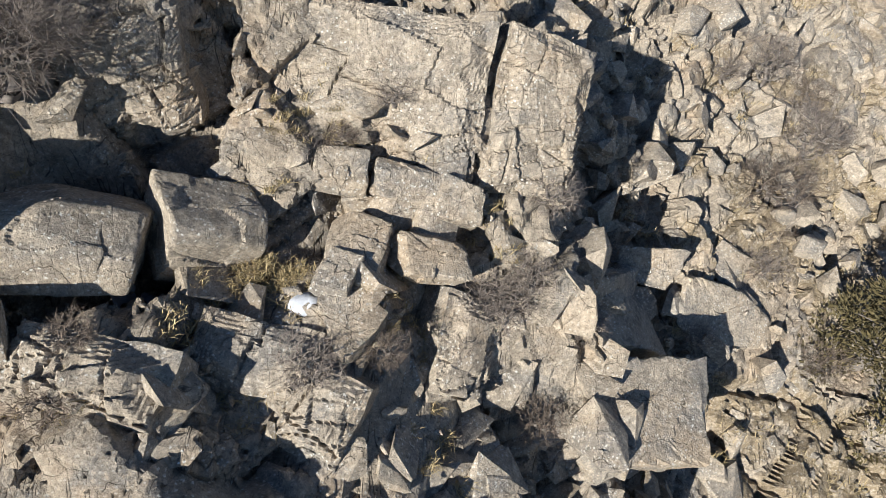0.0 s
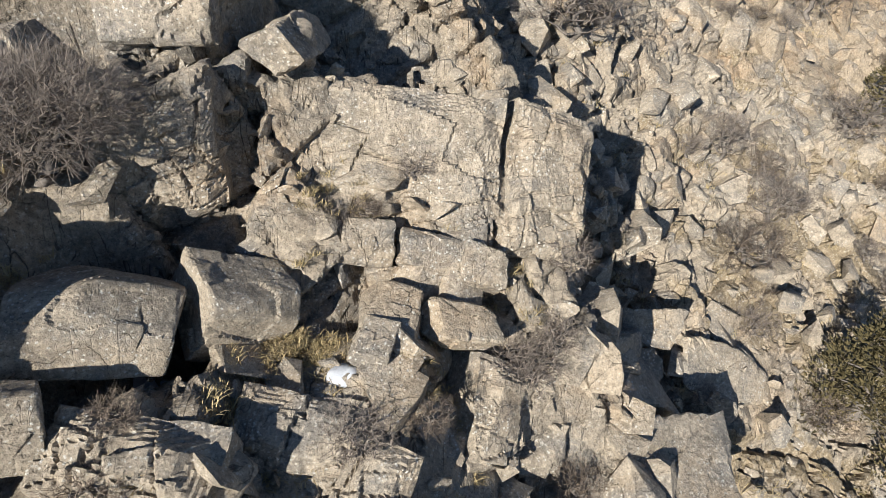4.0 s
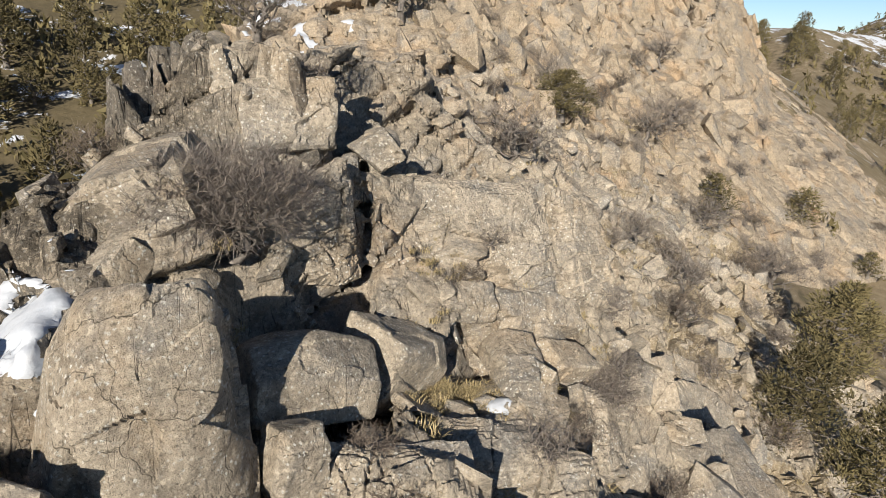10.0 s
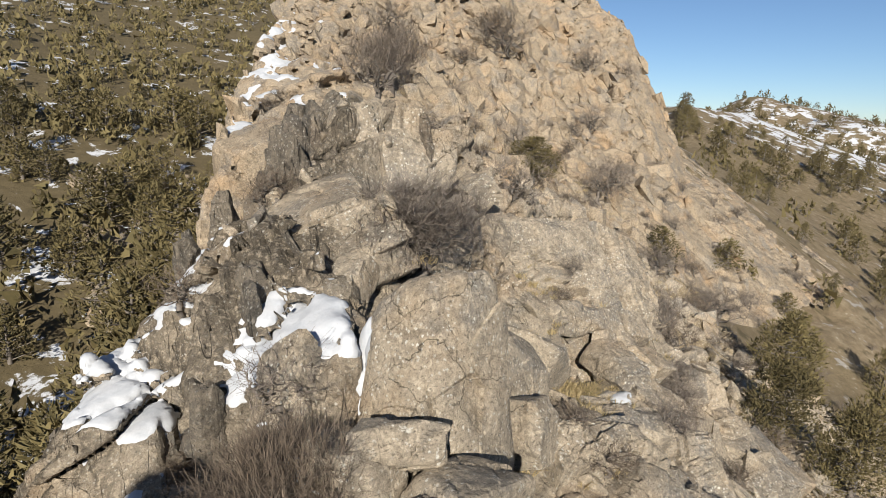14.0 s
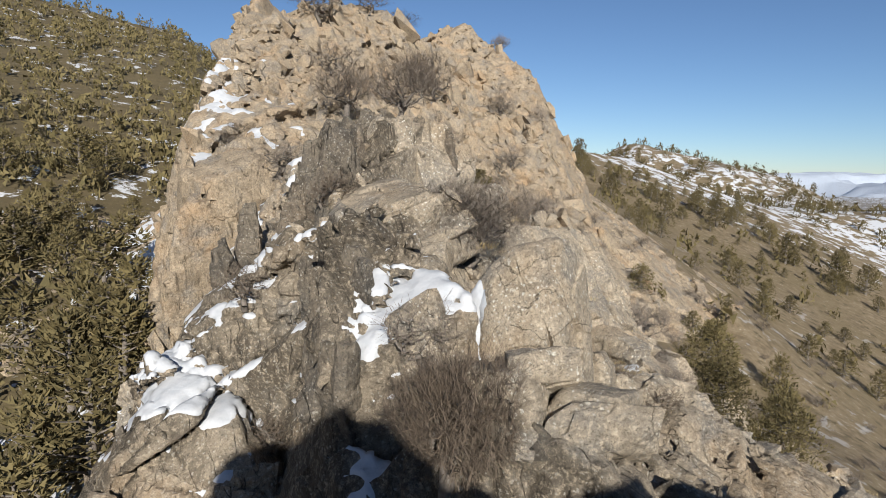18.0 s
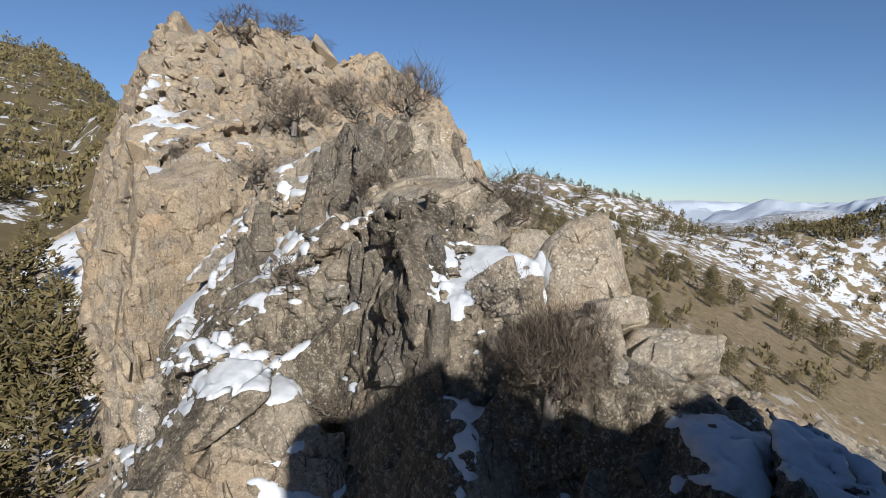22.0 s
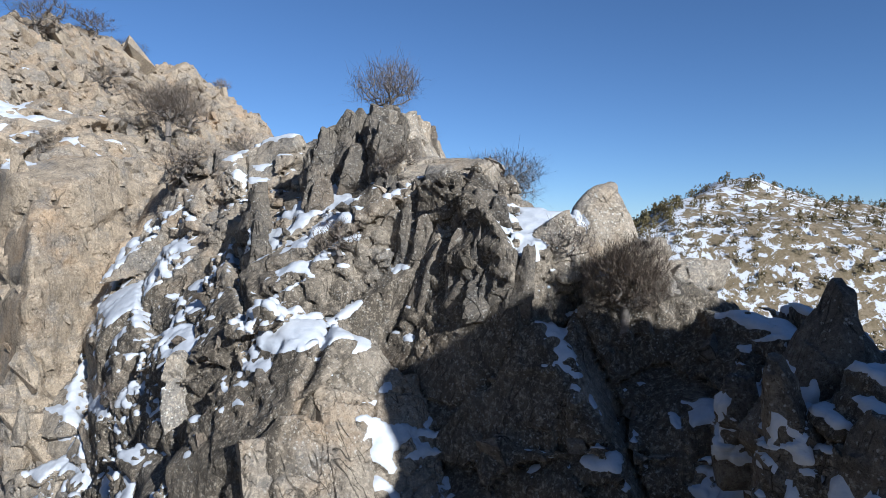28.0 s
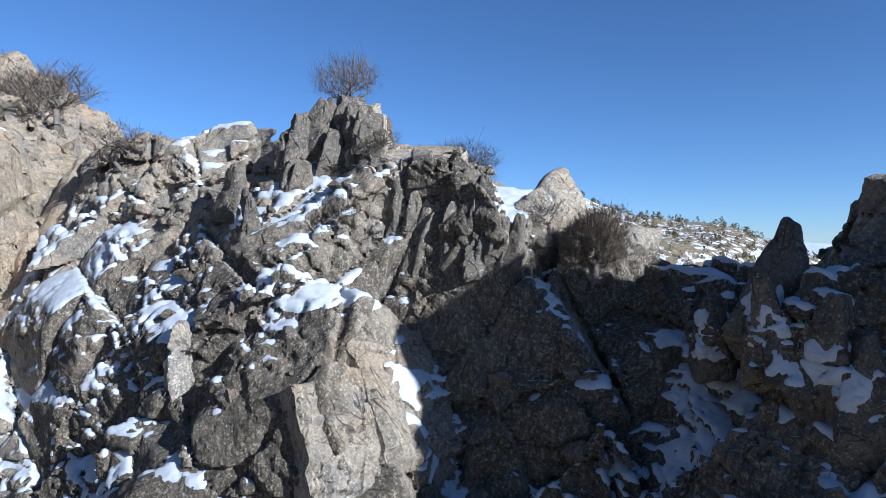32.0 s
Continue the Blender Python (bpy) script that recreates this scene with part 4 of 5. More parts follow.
# ---- great blocks ----
TAN = "pale tan angular rock block with lichen spots"
rock("pinnacle", "tall rounded pale rock pinnacle beside a long crack", -9.85, 6.8, 22.75, 2.5, 1.95, 4.5, -6, 5, 10, n=64, cuts=18, rough=0.055, taper=0.12, soft=10.0)
rock("pinnacle_flake", "pale upright rock flake leaning on the pinnacle", -10.75, 6.75, 22.55, 1.1, 1.5, 3.7, -7, 8, 16, n=44, cuts=10, rough=0.035, taper=0.2, soft=9.0)
rock("boulder", "large flat-faced pale boulder with white lichen", -7.12, 8.85, 21.8, 2.65, 1.7, 1.75, -24, 29, 11, n=40, cuts=4, rough=0.03, category="boulder", soft=30.0)
rock("boulder", "pale pointed boulder half in shade", -4.95, 10.15, 21.0, 1.9, 1.6, 1.7, 18, 22, 35, n=34, cuts=4, rough=0.035, category="boulder")
rock("rock_block", "rounded pale block at the pinnacle's foot", -10.75, 4.95, 21.2, 1.9, 1.3, 2.3, -6, 4, 12, n=36, cuts=8, rough=0.035, soft=12.0)
rock("rock_block", "narrow upright pale block beside the red shrub", -12.1, 5.75, 21.75, 0.95, 1.3, 2.4, -4, 3, 20, n=30, cuts=7, rough=0.04, soft=16.0)
rock("rock_block", "small tan block on the snowy saddle", -11.75, 7.75, 22.75, 0.9, 0.8, 1.2, 0, 5, 30, n=26, cuts=7, soft=14.0)
rock("rock_block", "small tan block beside the saddle snow", -12.35, 7.8, 22.6, 0.8, 0.7, 1.2, 5, -4, 60, n=24, cuts=7, soft=14.0)
rock("rock_block", "rounded stone perched at the head of the cleft", -3.75, 15.0, 25.05, 1.0, 0.8, 1.3, 10, 5, 20, n=26, cuts=8, soft=10.0)
bedded_slab("rock_slab", "broad pale slab with a layered, weathered top edge", -1.5, 13.5, 22.4, 5.5, 4.4, 0.9, 55, 6, -4, 3)
bedded_slab("rock_slab", "broad pale slab beyond the long crack", 2.6, 13.8, 21.8, 2.6, 4.2, 0.9, 52, 22, 10, 8)
bedded_slab("rock_slab", "sheer cracked rock face below the shrub ledge", -6.5, 12.15, 23.7, 2.7, 2.6, 0.7, 80, 0, 10, 12)
bedded_slab("rock_slab", "broad brown rock face crossed by diagonal cracks", -15.35, 12.1, 17.3, 3.4, 4.2, 0.9, 61, 0, -36, 31, 0.06, M_ROCK)
bedded_slab("rock_slab", "brown rock face with deep joints beside a snowy gully", -17.3, 13.6, 16.6, 2.6, 3.6, 0.9, 64, -4, -50, 33, 0.06, M_ROCK)


def block(*a, **k):
    return rock("rock_block", TAN, *a, group="fractured blocks", cuts=5, **k)


def slab(*a, **k):
    return rock("rock_slab", "flat pale rock slab with broken edges", *a, category="rock slab", cuts=5, **k)


block(-1.65, 10.29, 20.50, 1.29, 1.39, 0.80, 13, 9, -12)
block(-0.06, 10.42, 20.06, 1.63, 1.07, 0.80, 33, 20, 23)
block(-2.02, 9.35, 20.48, 0.83, 0.97, 0.70, 4, 6, -25)
rock("rock_block", "upright tan block wedged between boulder and pinnacle", -7.75, 6.7, 21.4, 0.95, 0.8, 1.3, -12, 8, 20, n=28, cuts=8, rough=0.04)
bedded_slab("rock_slab", "long stepped ledge of layered pale rock", -6.0, 6.5, 20.75, 2.9, 1.5, 0.8, 17, 5, -9, 25)
bedded_slab("rock_slab", "stepped pale ledge with bedding lines", -3.5, 7.7, 19.75, 2.5, 1.6, 0.9, 28, 12, -6, 21)
bedded_slab("rock_slab", "stepped pale ledge beside a dark cleft", -2.1, 6.95, 18.95, 1.6, 1.9, 0.9, 34, 14, -20, 22)
bedded_slab("rock_slab", "steep tan ledge falling towards the slope", 0.85, 9.5, 18.0, 1.8, 2.5, 0.9, 48, 34, 14, 23)
block(5.88, 12.68, 15.38, 3.62, 2.18, 1.00, 27, 35, 33)
slab(5.6, 9.6, 15.0, 3.6, 2.8, 1.2, 25, 30, 20)
block(-0.69, 11.79, 21.17, 1.49, 0.80, 0.60, 44, 15, 2)
block(0.60, 11.61, 20.70, 1.09, 0.95, 0.70, 43, 17, -2)
block(-2.12, 11.74, 21.52, 1.18, 0.99, 0.60, 45, 13, 3)
slab(10.12, 22.15, 16.95, 2.06, 3.00, 0.50, 38, 9, 29)
slab(11.93, 22.53, 16.30, 2.94, 2.99, 0.60, 12, 36, -31)
block(10.42, 14.73, 13.32, 4.49, 2.24, 0.80, 45, 24, 21)
slab(11.18, 30.57, 21.45, 4.67, 4.56, 1.00, 37, 10, 27)
block(5.57, 13.21, 16.03, 4.00, 1.58, 0.80, 69, 33, 42)
block(6.77, 14.00, 14.57, 1.24, 1.39, 0.70, 52, 16, 8)
block(7.05, 14.79, 15.76, 1.86, 1.19, 0.80, 49, 15, 5)
block(-3.87, 15.12, 25.21, 2.85, 1.05, 1.00, 47, 5, 72)
block(-12.01, 5.34, 21.97, 0.74, 1.35, 1.20, 59, 2, -43)
slab(-11.27, 4.21, 21.99, 1.91, 0.86, 1.20, 69, -6, -56)
block(-12.10, 7.90, 23.04, 1.01, 0.81, 0.70, 39, -0, -72)
block(-12.28, 8.03, 23.20, 1.27, 0.81, 0.80, 41, -18, -65)
slab(-10.94, 10.61, 23.74, 2.93, 1.90, 1.00, 44, -5, -64)
slab(-11.49, 5.38, 22.76, 1.29, 0.61, 0.90, 49, -1, -35)
block(-9.83, 12.96, 25.14, 2.38, 4.06, 1.40, 22, -20, -25)
block(-6.39, 14.44, 26.18, 2.38, 1.76, 1.60, 69, 3, 4)

SPIRE = "jagged upright grey rock spire with sharp edges"


def spire(x, y, top, sx, sy, height, rx=0, ry=0, rz=0, mat=M_GREY):
    return rock("rock_spire", SPIRE, x, y, top - height / 2, sx, sy, height, rx, ry, rz, mat=mat, n=20, cuts=14, taper=0.45, rough=0.09, group="spires")


# spires of the southern crest, horns of the peak, spikes beside the hollow
spire(-18.7, 2.7, 22.5, 1.1, 0.8, 3.4, 8, -6, 20)
spire(-19.6, 3.2, 21.4, 0.9, 0.8, 2.8, -10, 8, 60)
spire(-17.8, 1.9, 21.9, 0.9, 0.9, 2.6, 5, 12, 10)
spire(-20.4, 2.4, 20.9, 1.0, 0.8, 3.2, 0, -8, 35)
spire(-21.0, 2.0, 20.2, 0.9, 1.0, 2.8, 6, -4, 80)
spire(-17.2, 3.6, 20.5, 1.0, 0.8, 2.2, -6, 0, 80)
spire(-9.1, 16.4, 27.9, 1.3, 1.0, 2.6, 6, -10, 15)
spire(-8.3, 15.6, 28.1, 1.1, 0.9, 2.6, -4, -6, 40)
spire(-7.4, 15.1, 28.0, 1.0, 0.8, 2.4, 4, 4, 10, M_BLOCK)
spire(-6.4, 14.6, 28.0, 1.2, 0.9, 2.8, 8, 4, 25, M_BLOCK)
spire(-10.7, 11.5, 25.5, 0.9, 0.7, 2.2, 4, -8, 20)
spire(-9.6, 11.8, 25.6, 0.9, 0.8, 2.0, -6, 6, 50, M_BLOCK)
spire(-11.3, 12.6, 25.0, 1.0, 0.7, 2.4, 0, -10, 0)
spire(-10.1, 14.0, 26.4, 0.9, 0.8, 2.2, 6, -8, 70)
spire(-12.2, 18.2, 23.9, 1.0, 0.8, 2.2, 0, -12, 30)
spire(-10.9, 19.2, 25.0, 1.1, 0.8, 2.2, 0, -8, 55)
spire(-14.6, 19.4, 19.6, 1.0, 0.9, 2.4, 0, -12, 20, M_BLOCK)
for x, y, top, rz in ((-9.5, 17.0, 27.4, 30), (-8.8, 16.1, 28.0, 10), (-8.1, 15.3, 28.0, 55), (-7.7, 14.9, 27.7, 20), (-7.0, 14.6, 28.1, 40), (-6.1, 14.2, 27.6, 15), (-9.9, 15.6, 26.6, 25), (-9.2, 14.6, 26.8, 50)):
    spire(x, y, top, 0.6, 1.1, 2.6, 3, -7, rz)
# upright fins of the layered western face and of the peak
FIN = "thin upright fin of dark layered rock"


def fins(x0, y0, z0, x1, y1, z1, count, thin, deep, tall, rz, mat=M_GREY):
    for k in range(count):
        f = (k + rng.uniform(0.2, 0.8)) / count
        h = tall * rng.uniform(0.75, 1.25)
        top = z0 + (z1 - z0) * f + rng.uniform(-0.35, 0.25)
        rock("rock_fin", FIN, x0 + (x1 - x0) * f + rng.normal(0, 0.1), y0 + (y1 - y0) * f + rng.normal(0, 0.1), top - h / 2, thin * rng.uniform(0.8, 1.3), deep * rng.uniform(0.8, 1.2), h,
             rng.normal(4, 4), rng.normal(-6, 4), rz + rng.normal(0, 10), mat=mat, n=16, cuts=10, taper=0.4, rough=0.08, group="layered fins", soft=24.0)


fins(-13.5, 8.6, 22.9, -12.7, 10.9, 23.9, 6, 0.5, 0.8, 2.6, 15)
fins(-12.6, 9.6, 24.3, -11.2, 12.2, 25.3, 7, 0.45, 0.8, 1.7, 20)
fins(-12.5, 11.4, 23.0, -10.6, 14.2, 25.9, 8, 0.5, 0.9, 2.6, 25)
fins(-10.4, 14.2, 27.0, -8.4, 15.6, 28.1, 7, 0.5, 1.0, 2.4, 20)
fins(-8.2, 14.6, 28.0, -5.8, 14.2, 27.6, 5, 0.6, 0.9, 2.0, 10, M_BLOCK)
fins(-10.9, 16.6, 24.9, -9.4, 17.6, 26.4, 5, 0.5, 0.9, 2.0, 30)

# ---- broken stones ----
X, Y = RP[..., 0], RP[..., 1]
rock_part = land(X, Y) - valley(X, Y)
scatter("slope_stone", "angular pale stone lying on the dry slope", RP, RN, (X > 4) & (X < 31) & (Y > 3) & (Y < 34), 1700, (0.18, 1.5), (1.3, 1.0, 0.7), M_BLOCK, 1, 25, 0.25, align=1, singles=260)
scatter("rubble_stone", "angular rubble stone wedged in a crack", RP, RN, (X > -8) & (X < 4) & (Y > 3) & (Y < 16), 420, (0.1, 0.55), (1.2, 1.0, 0.7), M_BLOCK, 2, 30, 0.35, singles=150)
scatter("ledge_plate", "flat bedded rock plate on the stepped ledges", RP, RN, (X > -5) & (X < 5) & (Y > 3) & (Y < 13) & (RN[..., 2] > 0.45), 260, (0.35, 1.5), (1.5, 1.0, 0.32), M_BLOCK, 6, 9, 0.45, align=1, singles=200)
scatter("crest_plate", "angular tan plate on the broken crest", RP, RN, (X > -12) & (X < -5) & (Y > 10) & (Y < 18) & (RN[..., 2] > 0.3), 130, (0.25, 0.85), (1.4, 1.0, 0.45), M_BLOCK, 8, 14, 0.5, align=1, singles=100)
scatter("rock_plate", "upright grey rock plate on the steep face", RP, RN, (X > -17) & (X < -8) & (Y > 9) & (Y < 27), 160, (0.2, 0.7), (0.45, 1.0, 1.4), M_GREY, 3, 10, 0.85, singles=110)
scatter("hollow_stone", "dark angular stone in the shaded hollow", RP, RN, (X > -24) & (X < -9) & (Y > -6) & (Y < 8), 220, (0.2, 0.8), (0.8, 1.0, 0.9), M_GREY, 4, 25, 0.6, singles=120)
wx, wy = WP[..., 0], WP[..., 1]
bare = land(wx, wy) - valley(wx, wy) > 1.0
scatter("wall_foot_stone", "angular tan stone below the great wall", WP, WN, (wx > 2) & (wx < 34) & (wy > 31) & (wy < 62), 1300, (0.25, 1.7), (1.2, 1.0, 0.7), M_WALL, 9, 22, 0.4, align=1, singles=120)
scatter("wall_rib", "upright tan rock rib on the rugged eastern flank", WP, WN, (wx > 6) & (wx < 48) & (wy > 33) & (wy < 72) & (wx > 0.35 * wy - 8), 420, (0.9, 3.2), (0.8, 1.0, 1.5), M_WALL, 15, 14, 0.75, singles=220)
scatter("wall_block", "broken tan block on the great wall", WP, WN, bare, 900, (0.4, 2.0), (0.6, 1.0, 1.5), M_WALL, 5, 12, 0.75, singles=200)

# ---- snow caught on single rocks ----
def snow_cap(ob, x, y, z, reach):
    """A thin patch of snow over the part of a rock near a place."""
    me = ob.data
    co = np.empty(len(me.vertices) * 3, np.float32)
    me.vertices.foreach_get("co", co)
    m = np.array(ob.matrix_world)
    p = co.reshape(-1, 3) @ m[:3, :3].T + m[:3, 3]
    faces = np.array([q.vertices[:] for q in me.polygons])
    fn = np.cross(p[faces[:, 2]] - p[faces[:, 0]], p[faces[:, 3]] - p[faces[:, 1]])
    n = np.zeros_like(p)
    for c in range(4):
        np.add.at(n, faces[:, c], fn)
    n /= np.maximum(np.linalg.norm(n, axis=1, keepdims=True), 1e-9)
    lying = 0.5 - np.linalg.norm(p - (x, y, z), axis=1) / reach * 0.6 + 0.35 * n[:, 2] + 0.3 * fbm(p / 0.5, 3, 99)
    thick = np.clip((lying - 0.3) * 0.3, -0.06, 0.07)
    f = faces[(lying > 0.2)[faces].any(1)]
    if len(f):
        used = np.unique(f)
        remap = np.zeros(len(p), int)
        remap[used] = np.arange(len(used))
        tagged(new("snow_patch", raw_mesh("snow_patch", (p + n * thick[:, None])[used], remap[f], M_SNOW, True)), "thin old snow caught on a rock", "snow", kind="stuff")


bpy.context.view_layer.update()
for ob in list(scene.objects):
    if ob.name.startswith("pinnacle"):
        snow_cap(ob, -11.2, 7.6, 23.3, 0.9)
    elif ob.name.startswith("rock_spire") and ob.location.x < -11:
        snow_cap(ob, ob.location.x - 0.4, ob.location.y + 0.5, ob.location.z + 0.1, 0.9)

# ---- plants ----
SHRUBS = [
    bare_shrub("bare_shrub", "bare grey twiggy shrub growing from a rock crack", 1, M_TWIG, 420, 900),
    bare_shrub("bare_shrub", "large bare thorn shrub in the hollow of the crest", 2, M_TWIG, 1500, 8000, thick=0.0014),
    bare_shrub("bare_shrub", "bare reddish-brown bushy shrub on a rock ledge", 3, M_TWIG_RED, 420, 900),
    bare_shrub("bare_shrub", "large reddish-brown bare shrub beside the pinnacle", 5, M_TWIG_RED, 1700, 12000, thick=0.0018),
]
FAR_SHRUBS = [bare_shrub("bare_shrub", "grey fuzzy leafless shrub on the rocky slope", 30 + k, (M_TWIG, M_TWIG_RED)[k], 300, 1500, thick=0.0021) for k in range(2)]
THORN = bare_shrub("thorn_tree", "small bare thorn tree on the rocky crest", 4, M_TWIG, 750, 3200, 0.3, 0.34, 0.0015, "tree")
JUNIPERS = [juniper("juniper", "olive-green juniper tree on the dry slope", 20 + k, 4.0, w, 4200, 0.62) for k, w in enumerate((2.6, 3.3, 2.2))]
WOODS = [juniper("juniper", "olive-green juniper on the dry slope", 40 + k, 4.0, w, 680, 1.25) for k, w in enumerate((2.6, 3.3, 2.8))]
used = set()
SIZES = {}
for k in SHRUBS + FAR_SHRUBS + [THORN] + JUNIPERS + WOODS:
    lo, hi = np.full(3, 1e9), np.full(3, -1e9)
    for c in k.children:
        co = np.empty(len(c.data.vertices) * 3, np.float32)
        c.data.vertices.foreach_get("co", co)
        co = co.reshape(-1, 3)
        lo, hi = np.minimum(lo, np.percentile(co, 1, 0)), np.maximum(hi, np.percentile(co, 99, 0))
    SIZES[k.name] = (float(max(hi[:2] - lo[:2])), float(hi[2]))


def put(kind, x, y, width, height, az=None, z=None, label=""):
    at = surface(x, y) - 0.05 if z is None else z
    w, h = SIZES[kind.name]
    scale = (width / w, width / w, height / h)
    az = (x * 47 + y * 31) % 360 if az is None else az
    m = Matrix.LocRotScale((x, y, at), Euler((0, 0, radians(az))), scale)
    if kind.name in used:
        old = kind.scale.copy()
        ob = copy_thing(kind, m @ Matrix.Diagonal((1 / old[0], 1 / old[1], 1 / old[2], 1)))
    else:
        used.add(kind.name)
        kind.matrix_basis = m
        ob = kind
    return tagged(ob, label)


A, B, C, R = SHRUBS
D, E = FAR_SHRUBS
put(B, -8.3, 10.9, 3.8, 2.2, z=24.0, label="large bare thorn shrub in the hollow of the crest")
put(R, -13.1, 5.9, 2.35, 2.3, z=20.9, label="large reddish-brown bare shrub beside the pinnacle")
put(THORN, -6.8, 15.7, 2.9, 3.2, z=27.2, label="small bare thorn tree on top of the peak")
put(D, 6.6, 26.4, 5.4, 3.2); put(A, -0.9, 13.1, 1.0, 0.6); put(C, -2.1, 12.2, 0.95, 0.6); put(A, -2.4, 7.4, 1.4, 1.0)
put(A, 1.8, 10.3, 1.6, 1.0); put(A, 5.5, 14.6, 1.6, 1.1); put(E, 13.7, 19.7, 3.2, 2.0); put(D, 30.6, 40.9, 5.4, 3.6)
put(D, 14.3, 24.8, 2.8, 2.0); put(D, 9.2, 13.7, 1.3, 0.8); put(D, 25.3, 30.8, 4.8, 2.6); put(D, 26.0, 37.9, 5.4, 3.6)
put(THORN, 4.5, 37.4, 5.6, 4.8, label="bare thorn tree rooted on the wall"); put(D, 16.1, 38.0, 2.8, 3.4); put(D, 30.8, 28.2, 5.6, 3.4)
put(A, -5.8, 14.5, 1.3, 0.8); put(D, 21.7, 55.1, 4.3, 2.4); put(E, 27.7, 58.9, 5.2, 3.2); put(D, 24.1, 50.7, 2.4, 3.0)
put(D, 44.8, 60.6, 4.6, 4.0); put(D, 32.3, 48.8, 3.1, 2.3); put(D, 15.8, 22.3, 3.2, 2.6); put(E, 20.9, 69.7, 6.6, 4.6)
put(D, 10.2, 48.7, 5.2, 3.4); put(D, 27.0, 55.3, 7.6, 5.6); put(E, 30.0, 72.0, 5.0, 3.0); put(D, 36.0, 73.0, 5.4, 3.0)
put(THORN, 61.4, 77.5, 3.4, 3.8, label="small tree alone on the skyline"); put(E, -2.0, 40.0, 2.5, 0.9); put(E, -3.6, 39.0, 2.0, 0.8)
put(C, -11.1, 13.9, 1.2, 0.9); put(C, -13.1, 13.1, 1.8, 0.9); put(D, 38.7, 52.6, 4.2, 3.4); put(D, 48.1, 56.5, 3.2, 4.0)
put(C, -13.1, 14.7, 1.8, 1.2); put(D, -5.8, 26.7, 3.6, 2.0); put(C, -10.9, 13.4, 1.4, 0.9); put(E, -12.6, 24.3, 1.3, 1.0)
put(A, -12.5, 7.6, 1.7, 1.3); put(A, -11.5, 5.9, 0.8, 0.6); put(C, -6.4, 7.0, 1.1, 0.6); put(C, -6.4, 5.9, 1.3, 0.7)
put(A, -3.0, 11.9, 1.0, 0.7); put(C, -0.9, 8.2, 1.1, 0.7); put(A, 0.6, 9.3, 1.0, 0.7); put(C, 2.9, 8.6, 1.4, 0.9); put(A, 4.2, 10.9, 1.3, 0.9); put(A, 3.1, 12.4, 1.5, 1.1); put(A, 1.2, 10.4, 1.5, 0.9); put(A, 2.5, 10.9, 1.3, 1.0)
for k in range(70):
    x, y = rng.uniform(7, 42), rng.uniform(6, 46)
    if x < 12 and 10 < y < 18:
        continue
    w = rng.uniform(0.7, 2.2)
    put(FAR_SHRUBS[k % 2], x, y, w, w * rng.uniform(0.55, 0.85))
for k in range(70):
    x, y = rng.uniform(26, 80), rng.uniform(2, 52)
    if land(x, y) - valley(x, y) < 0.5:
        w = rng.uniform(0.9, 2.2)
        put(FAR_SHRUBS[k % 2], x, y, w, w * rng.uniform(0.6, 0.9))
J1, J2, J3 = JUNIPERS
put(J2, 16.8, 14.7, 4.6, 4.6); put(J1, 15.6, 35.4, 3.8, 3.2); put(J1, 26.2, 19.7, 4.6, 6.0); put(J2, 18.4, 11.5, 4.4, 5.2)
for k in range(40):
    a, d = radians(rng.uniform(50, 88)), rng.normal(190, 14)
    s = rng.uniform(0.9, 1.7)
    put(WOODS[k % 3], -25 + d * math.sin(a), 2 + d * math.cos(a), 3.6 * s, 4.4 * s)
east_count = 40
for k in range(420):
    x, y = rng.uniform(28, 190), rng.uniform(-15, 115)
    if east_count >= 165 or land(x, y) - valley(x, y) > 0.5 or x < 60 and y > 40:
        continue
    s = rng.uniform(0.45, 1.15)
    east_count += 1
    put(WOODS[k % 3], x, y, 3.2 * s, 3.8 * s * rng.uniform(0.7, 1.2))
k = 0
while k < 100:
    y = 32 + 80 * rng.random() ** 1.3
    x = rng.uniform(-32 - 0.2 * y, -20 + 0.27 * (y - 15) + min(max(0.3 * (y - 32), 0), 4))
    if land(x, y) - valley(x, y, True) > 0.3:
        continue
    s = rng.uniform(0.8, 1.6)
    put(WOODS[k % 3], x, y, 4.2 * s, 4.8 * s, label="olive-green juniper in the wood below the wall")
    k += 1


def far_trees(name, label, count, place, seed):
    """Woods too far off to count: lumpy little crowns joined together."""
    r = np.random.default_rng(seed)
    vs, fs, b = [], [], 0
    for _ in range(count):
        x, y = place(r)
        z = float(valley(np.array(x), np.array(y)))
        s = r.uniform(0.8, 1.7)
        v, f = CROWNS[r.integers(len(CROWNS))]
        turned = v @ turn(0, 0, r.uniform(0, 360)).T
        vs.append(turned * s * r.uniform(2.2, 3.2, 3) * (1, 1, 1.1) + (x, y, z - 0.3))
        fs.append(f + b)
        b += len(v)
    return tagged(new(name, raw_mesh(name, np.concatenate(vs), np.concatenate(fs), M_JUNIPER)), label, "trees", kind="stuff")


def east_place(r):
    a, d = radians(r.uniform(48, 128)), r.uniform(260, 640)
    return -25 + d * math.sin(a), 2 + d * math.cos(a)


def flank_place(r):
    a, d = radians(r.uniform(80, 92)), r.uniform(300, 420)
    return -25 + d * math.sin(a), 2 + d * math.cos(a)


def west_place(r):
    y = r.uniform(100, 340)
    return r.uniform(-110 - 0.3 * y, 10 + 0.3 * y), y


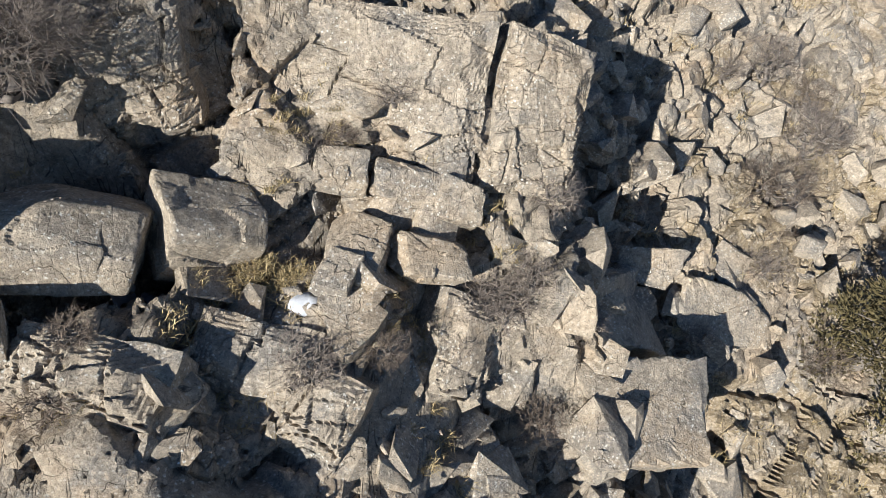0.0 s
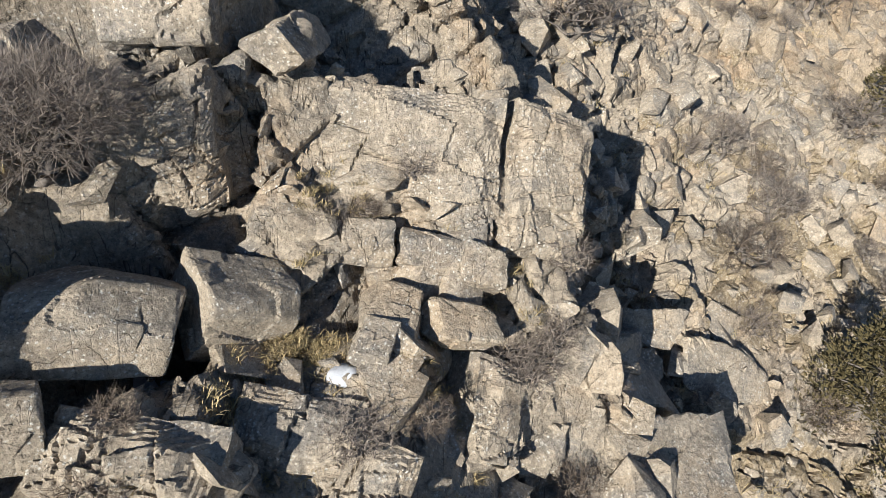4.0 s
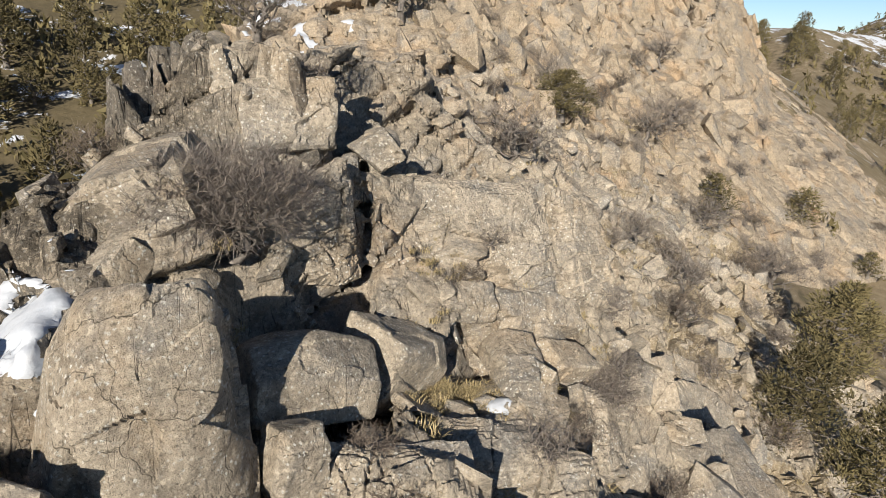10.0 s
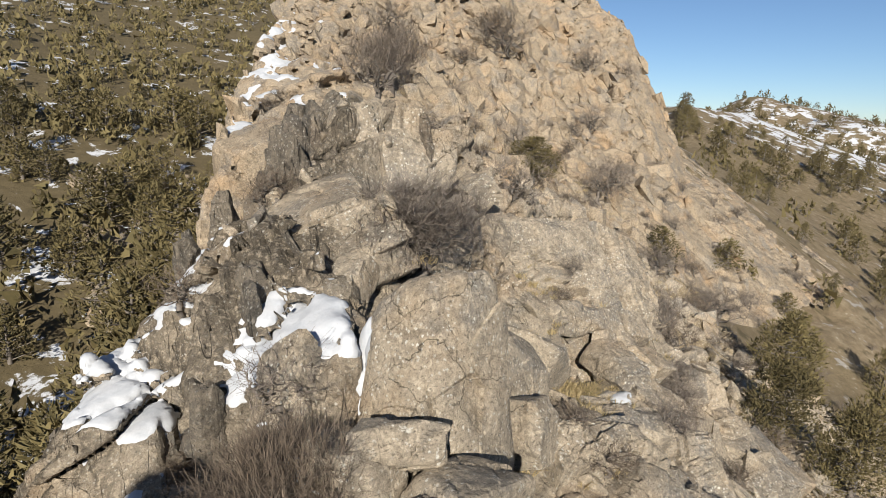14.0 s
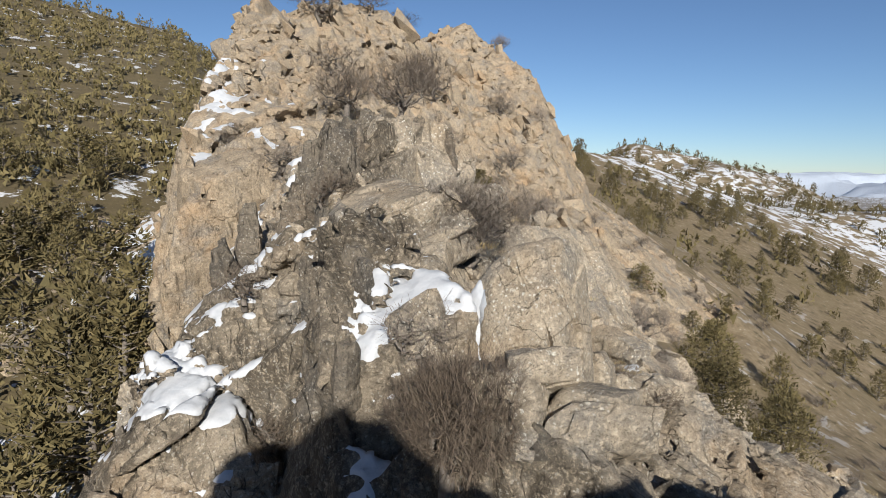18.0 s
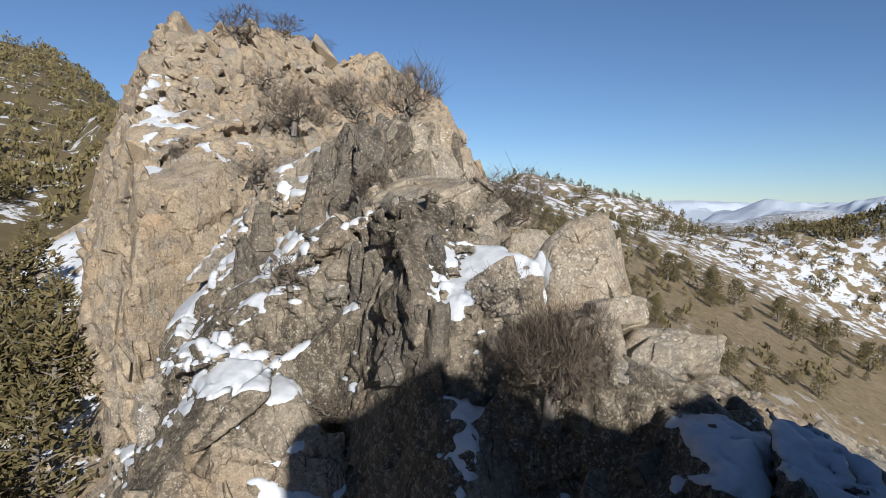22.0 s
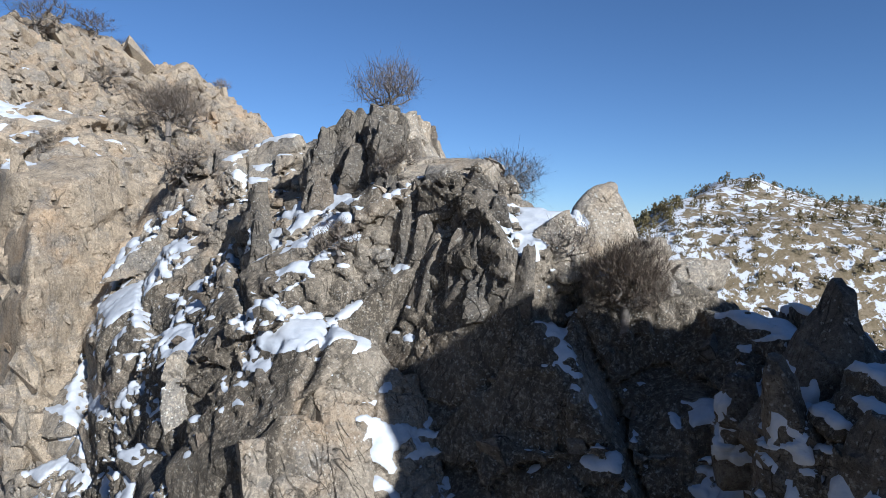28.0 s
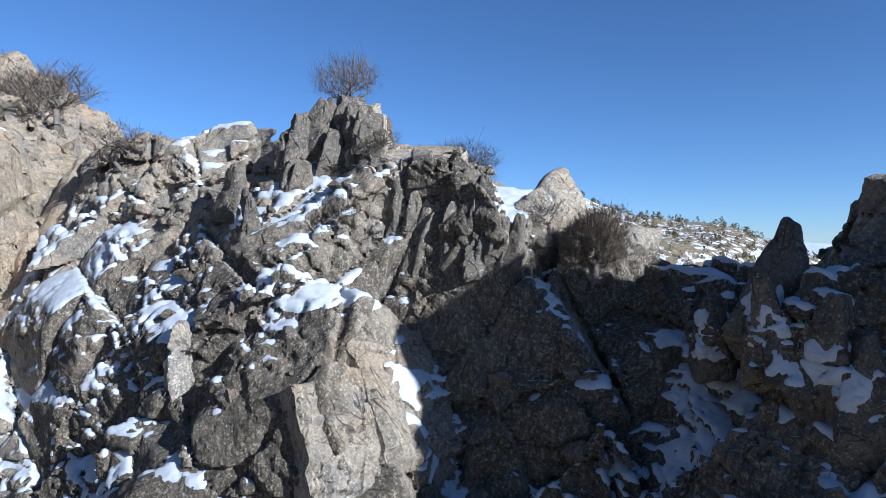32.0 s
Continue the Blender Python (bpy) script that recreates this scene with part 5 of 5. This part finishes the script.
far_trees("far_junipers", "dark junipers dotted over the snowy far hills", 4200, east_place, 71)
far_trees("hillside_wood", "dark juniper wood on the flank of the far hill", 1100, flank_place, 73)
def slope_place(r):
    while True:
        x, y = r.uniform(45, 190), r.uniform(-15, 115)
        if float(land(x, y) - valley(x, y)) < 0.5 and not (x < 60 and y > 40):
            return x, y


def foot_place(r):
    y = 40 + 75 * r.random()
    return r.uniform(-36 - 0.25 * y, -24 + 0.27 * (y - 15) + min(max(0.3 * (y - 32), 0), 4)), y


far_trees("slope_junipers", "brown-olive junipers scattered over the dry slope", 130, slope_place, 74)
far_trees("foot_wood", "olive juniper wood at the foot of the wall", 170, foot_place, 75)
far_trees("wooded_slope", "dense olive juniper wood on the hillside", 2600, west_place, 72)

# ---- dry grass ----
SPOTS = []
for cx, cy, rad, n in ((-3.9, 9.5, 1.0, 60), (-3.3, 9.6, 0.8, 30), (-2.9, 12.4, 0.9, 12), (-7.3, 7.2, 0.7, 10), (-0.6, 12.6, 0.6, 6), (-4.6, 8.2, 0.6, 8), (1.4, 11.4, 0.6, 8), (-1.2, 9.0, 0.5, 6), (-6.0, 6.4, 0.6, 8), (-3.6, 7.4, 0.8, 14), (-0.4, 9.8, 0.8, 12), (-4.2, 10.6, 0.7, 14), (-2.4, 13.0, 0.7, 12), (0.4, 7.2, 0.8, 10), (-8.6, 9.6, 0.6, 8)):
    for _ in range(n):
        x, y = cx + rng.normal(0, rad * 0.6), cy + rng.normal(0, rad * 0.5)
        near = np.argmin((RP[..., 0] - x) ** 2 + (RP[..., 1] - y) ** 2 - 0.01 * RP[..., 2])
        SPOTS.append((x, y, float(RP.reshape(-1, 3)[near, 2]), rng.uniform(0.12, 0.3)))
tufts("grass_tufts", "dry straw-coloured grass in the rock clefts", SPOTS, 81, M_GRASS)
SLOPE = []
for _ in range(260):
    x, y = rng.uniform(5, 34), rng.uniform(4, 40)
    SLOPE.append((x, y, surface(x, y) + 0.1, rng.uniform(0.2, 0.5)))
tufts("slope_grass", "dry yellow grass on the stony slope", SLOPE, 82, M_GRASS, 30)
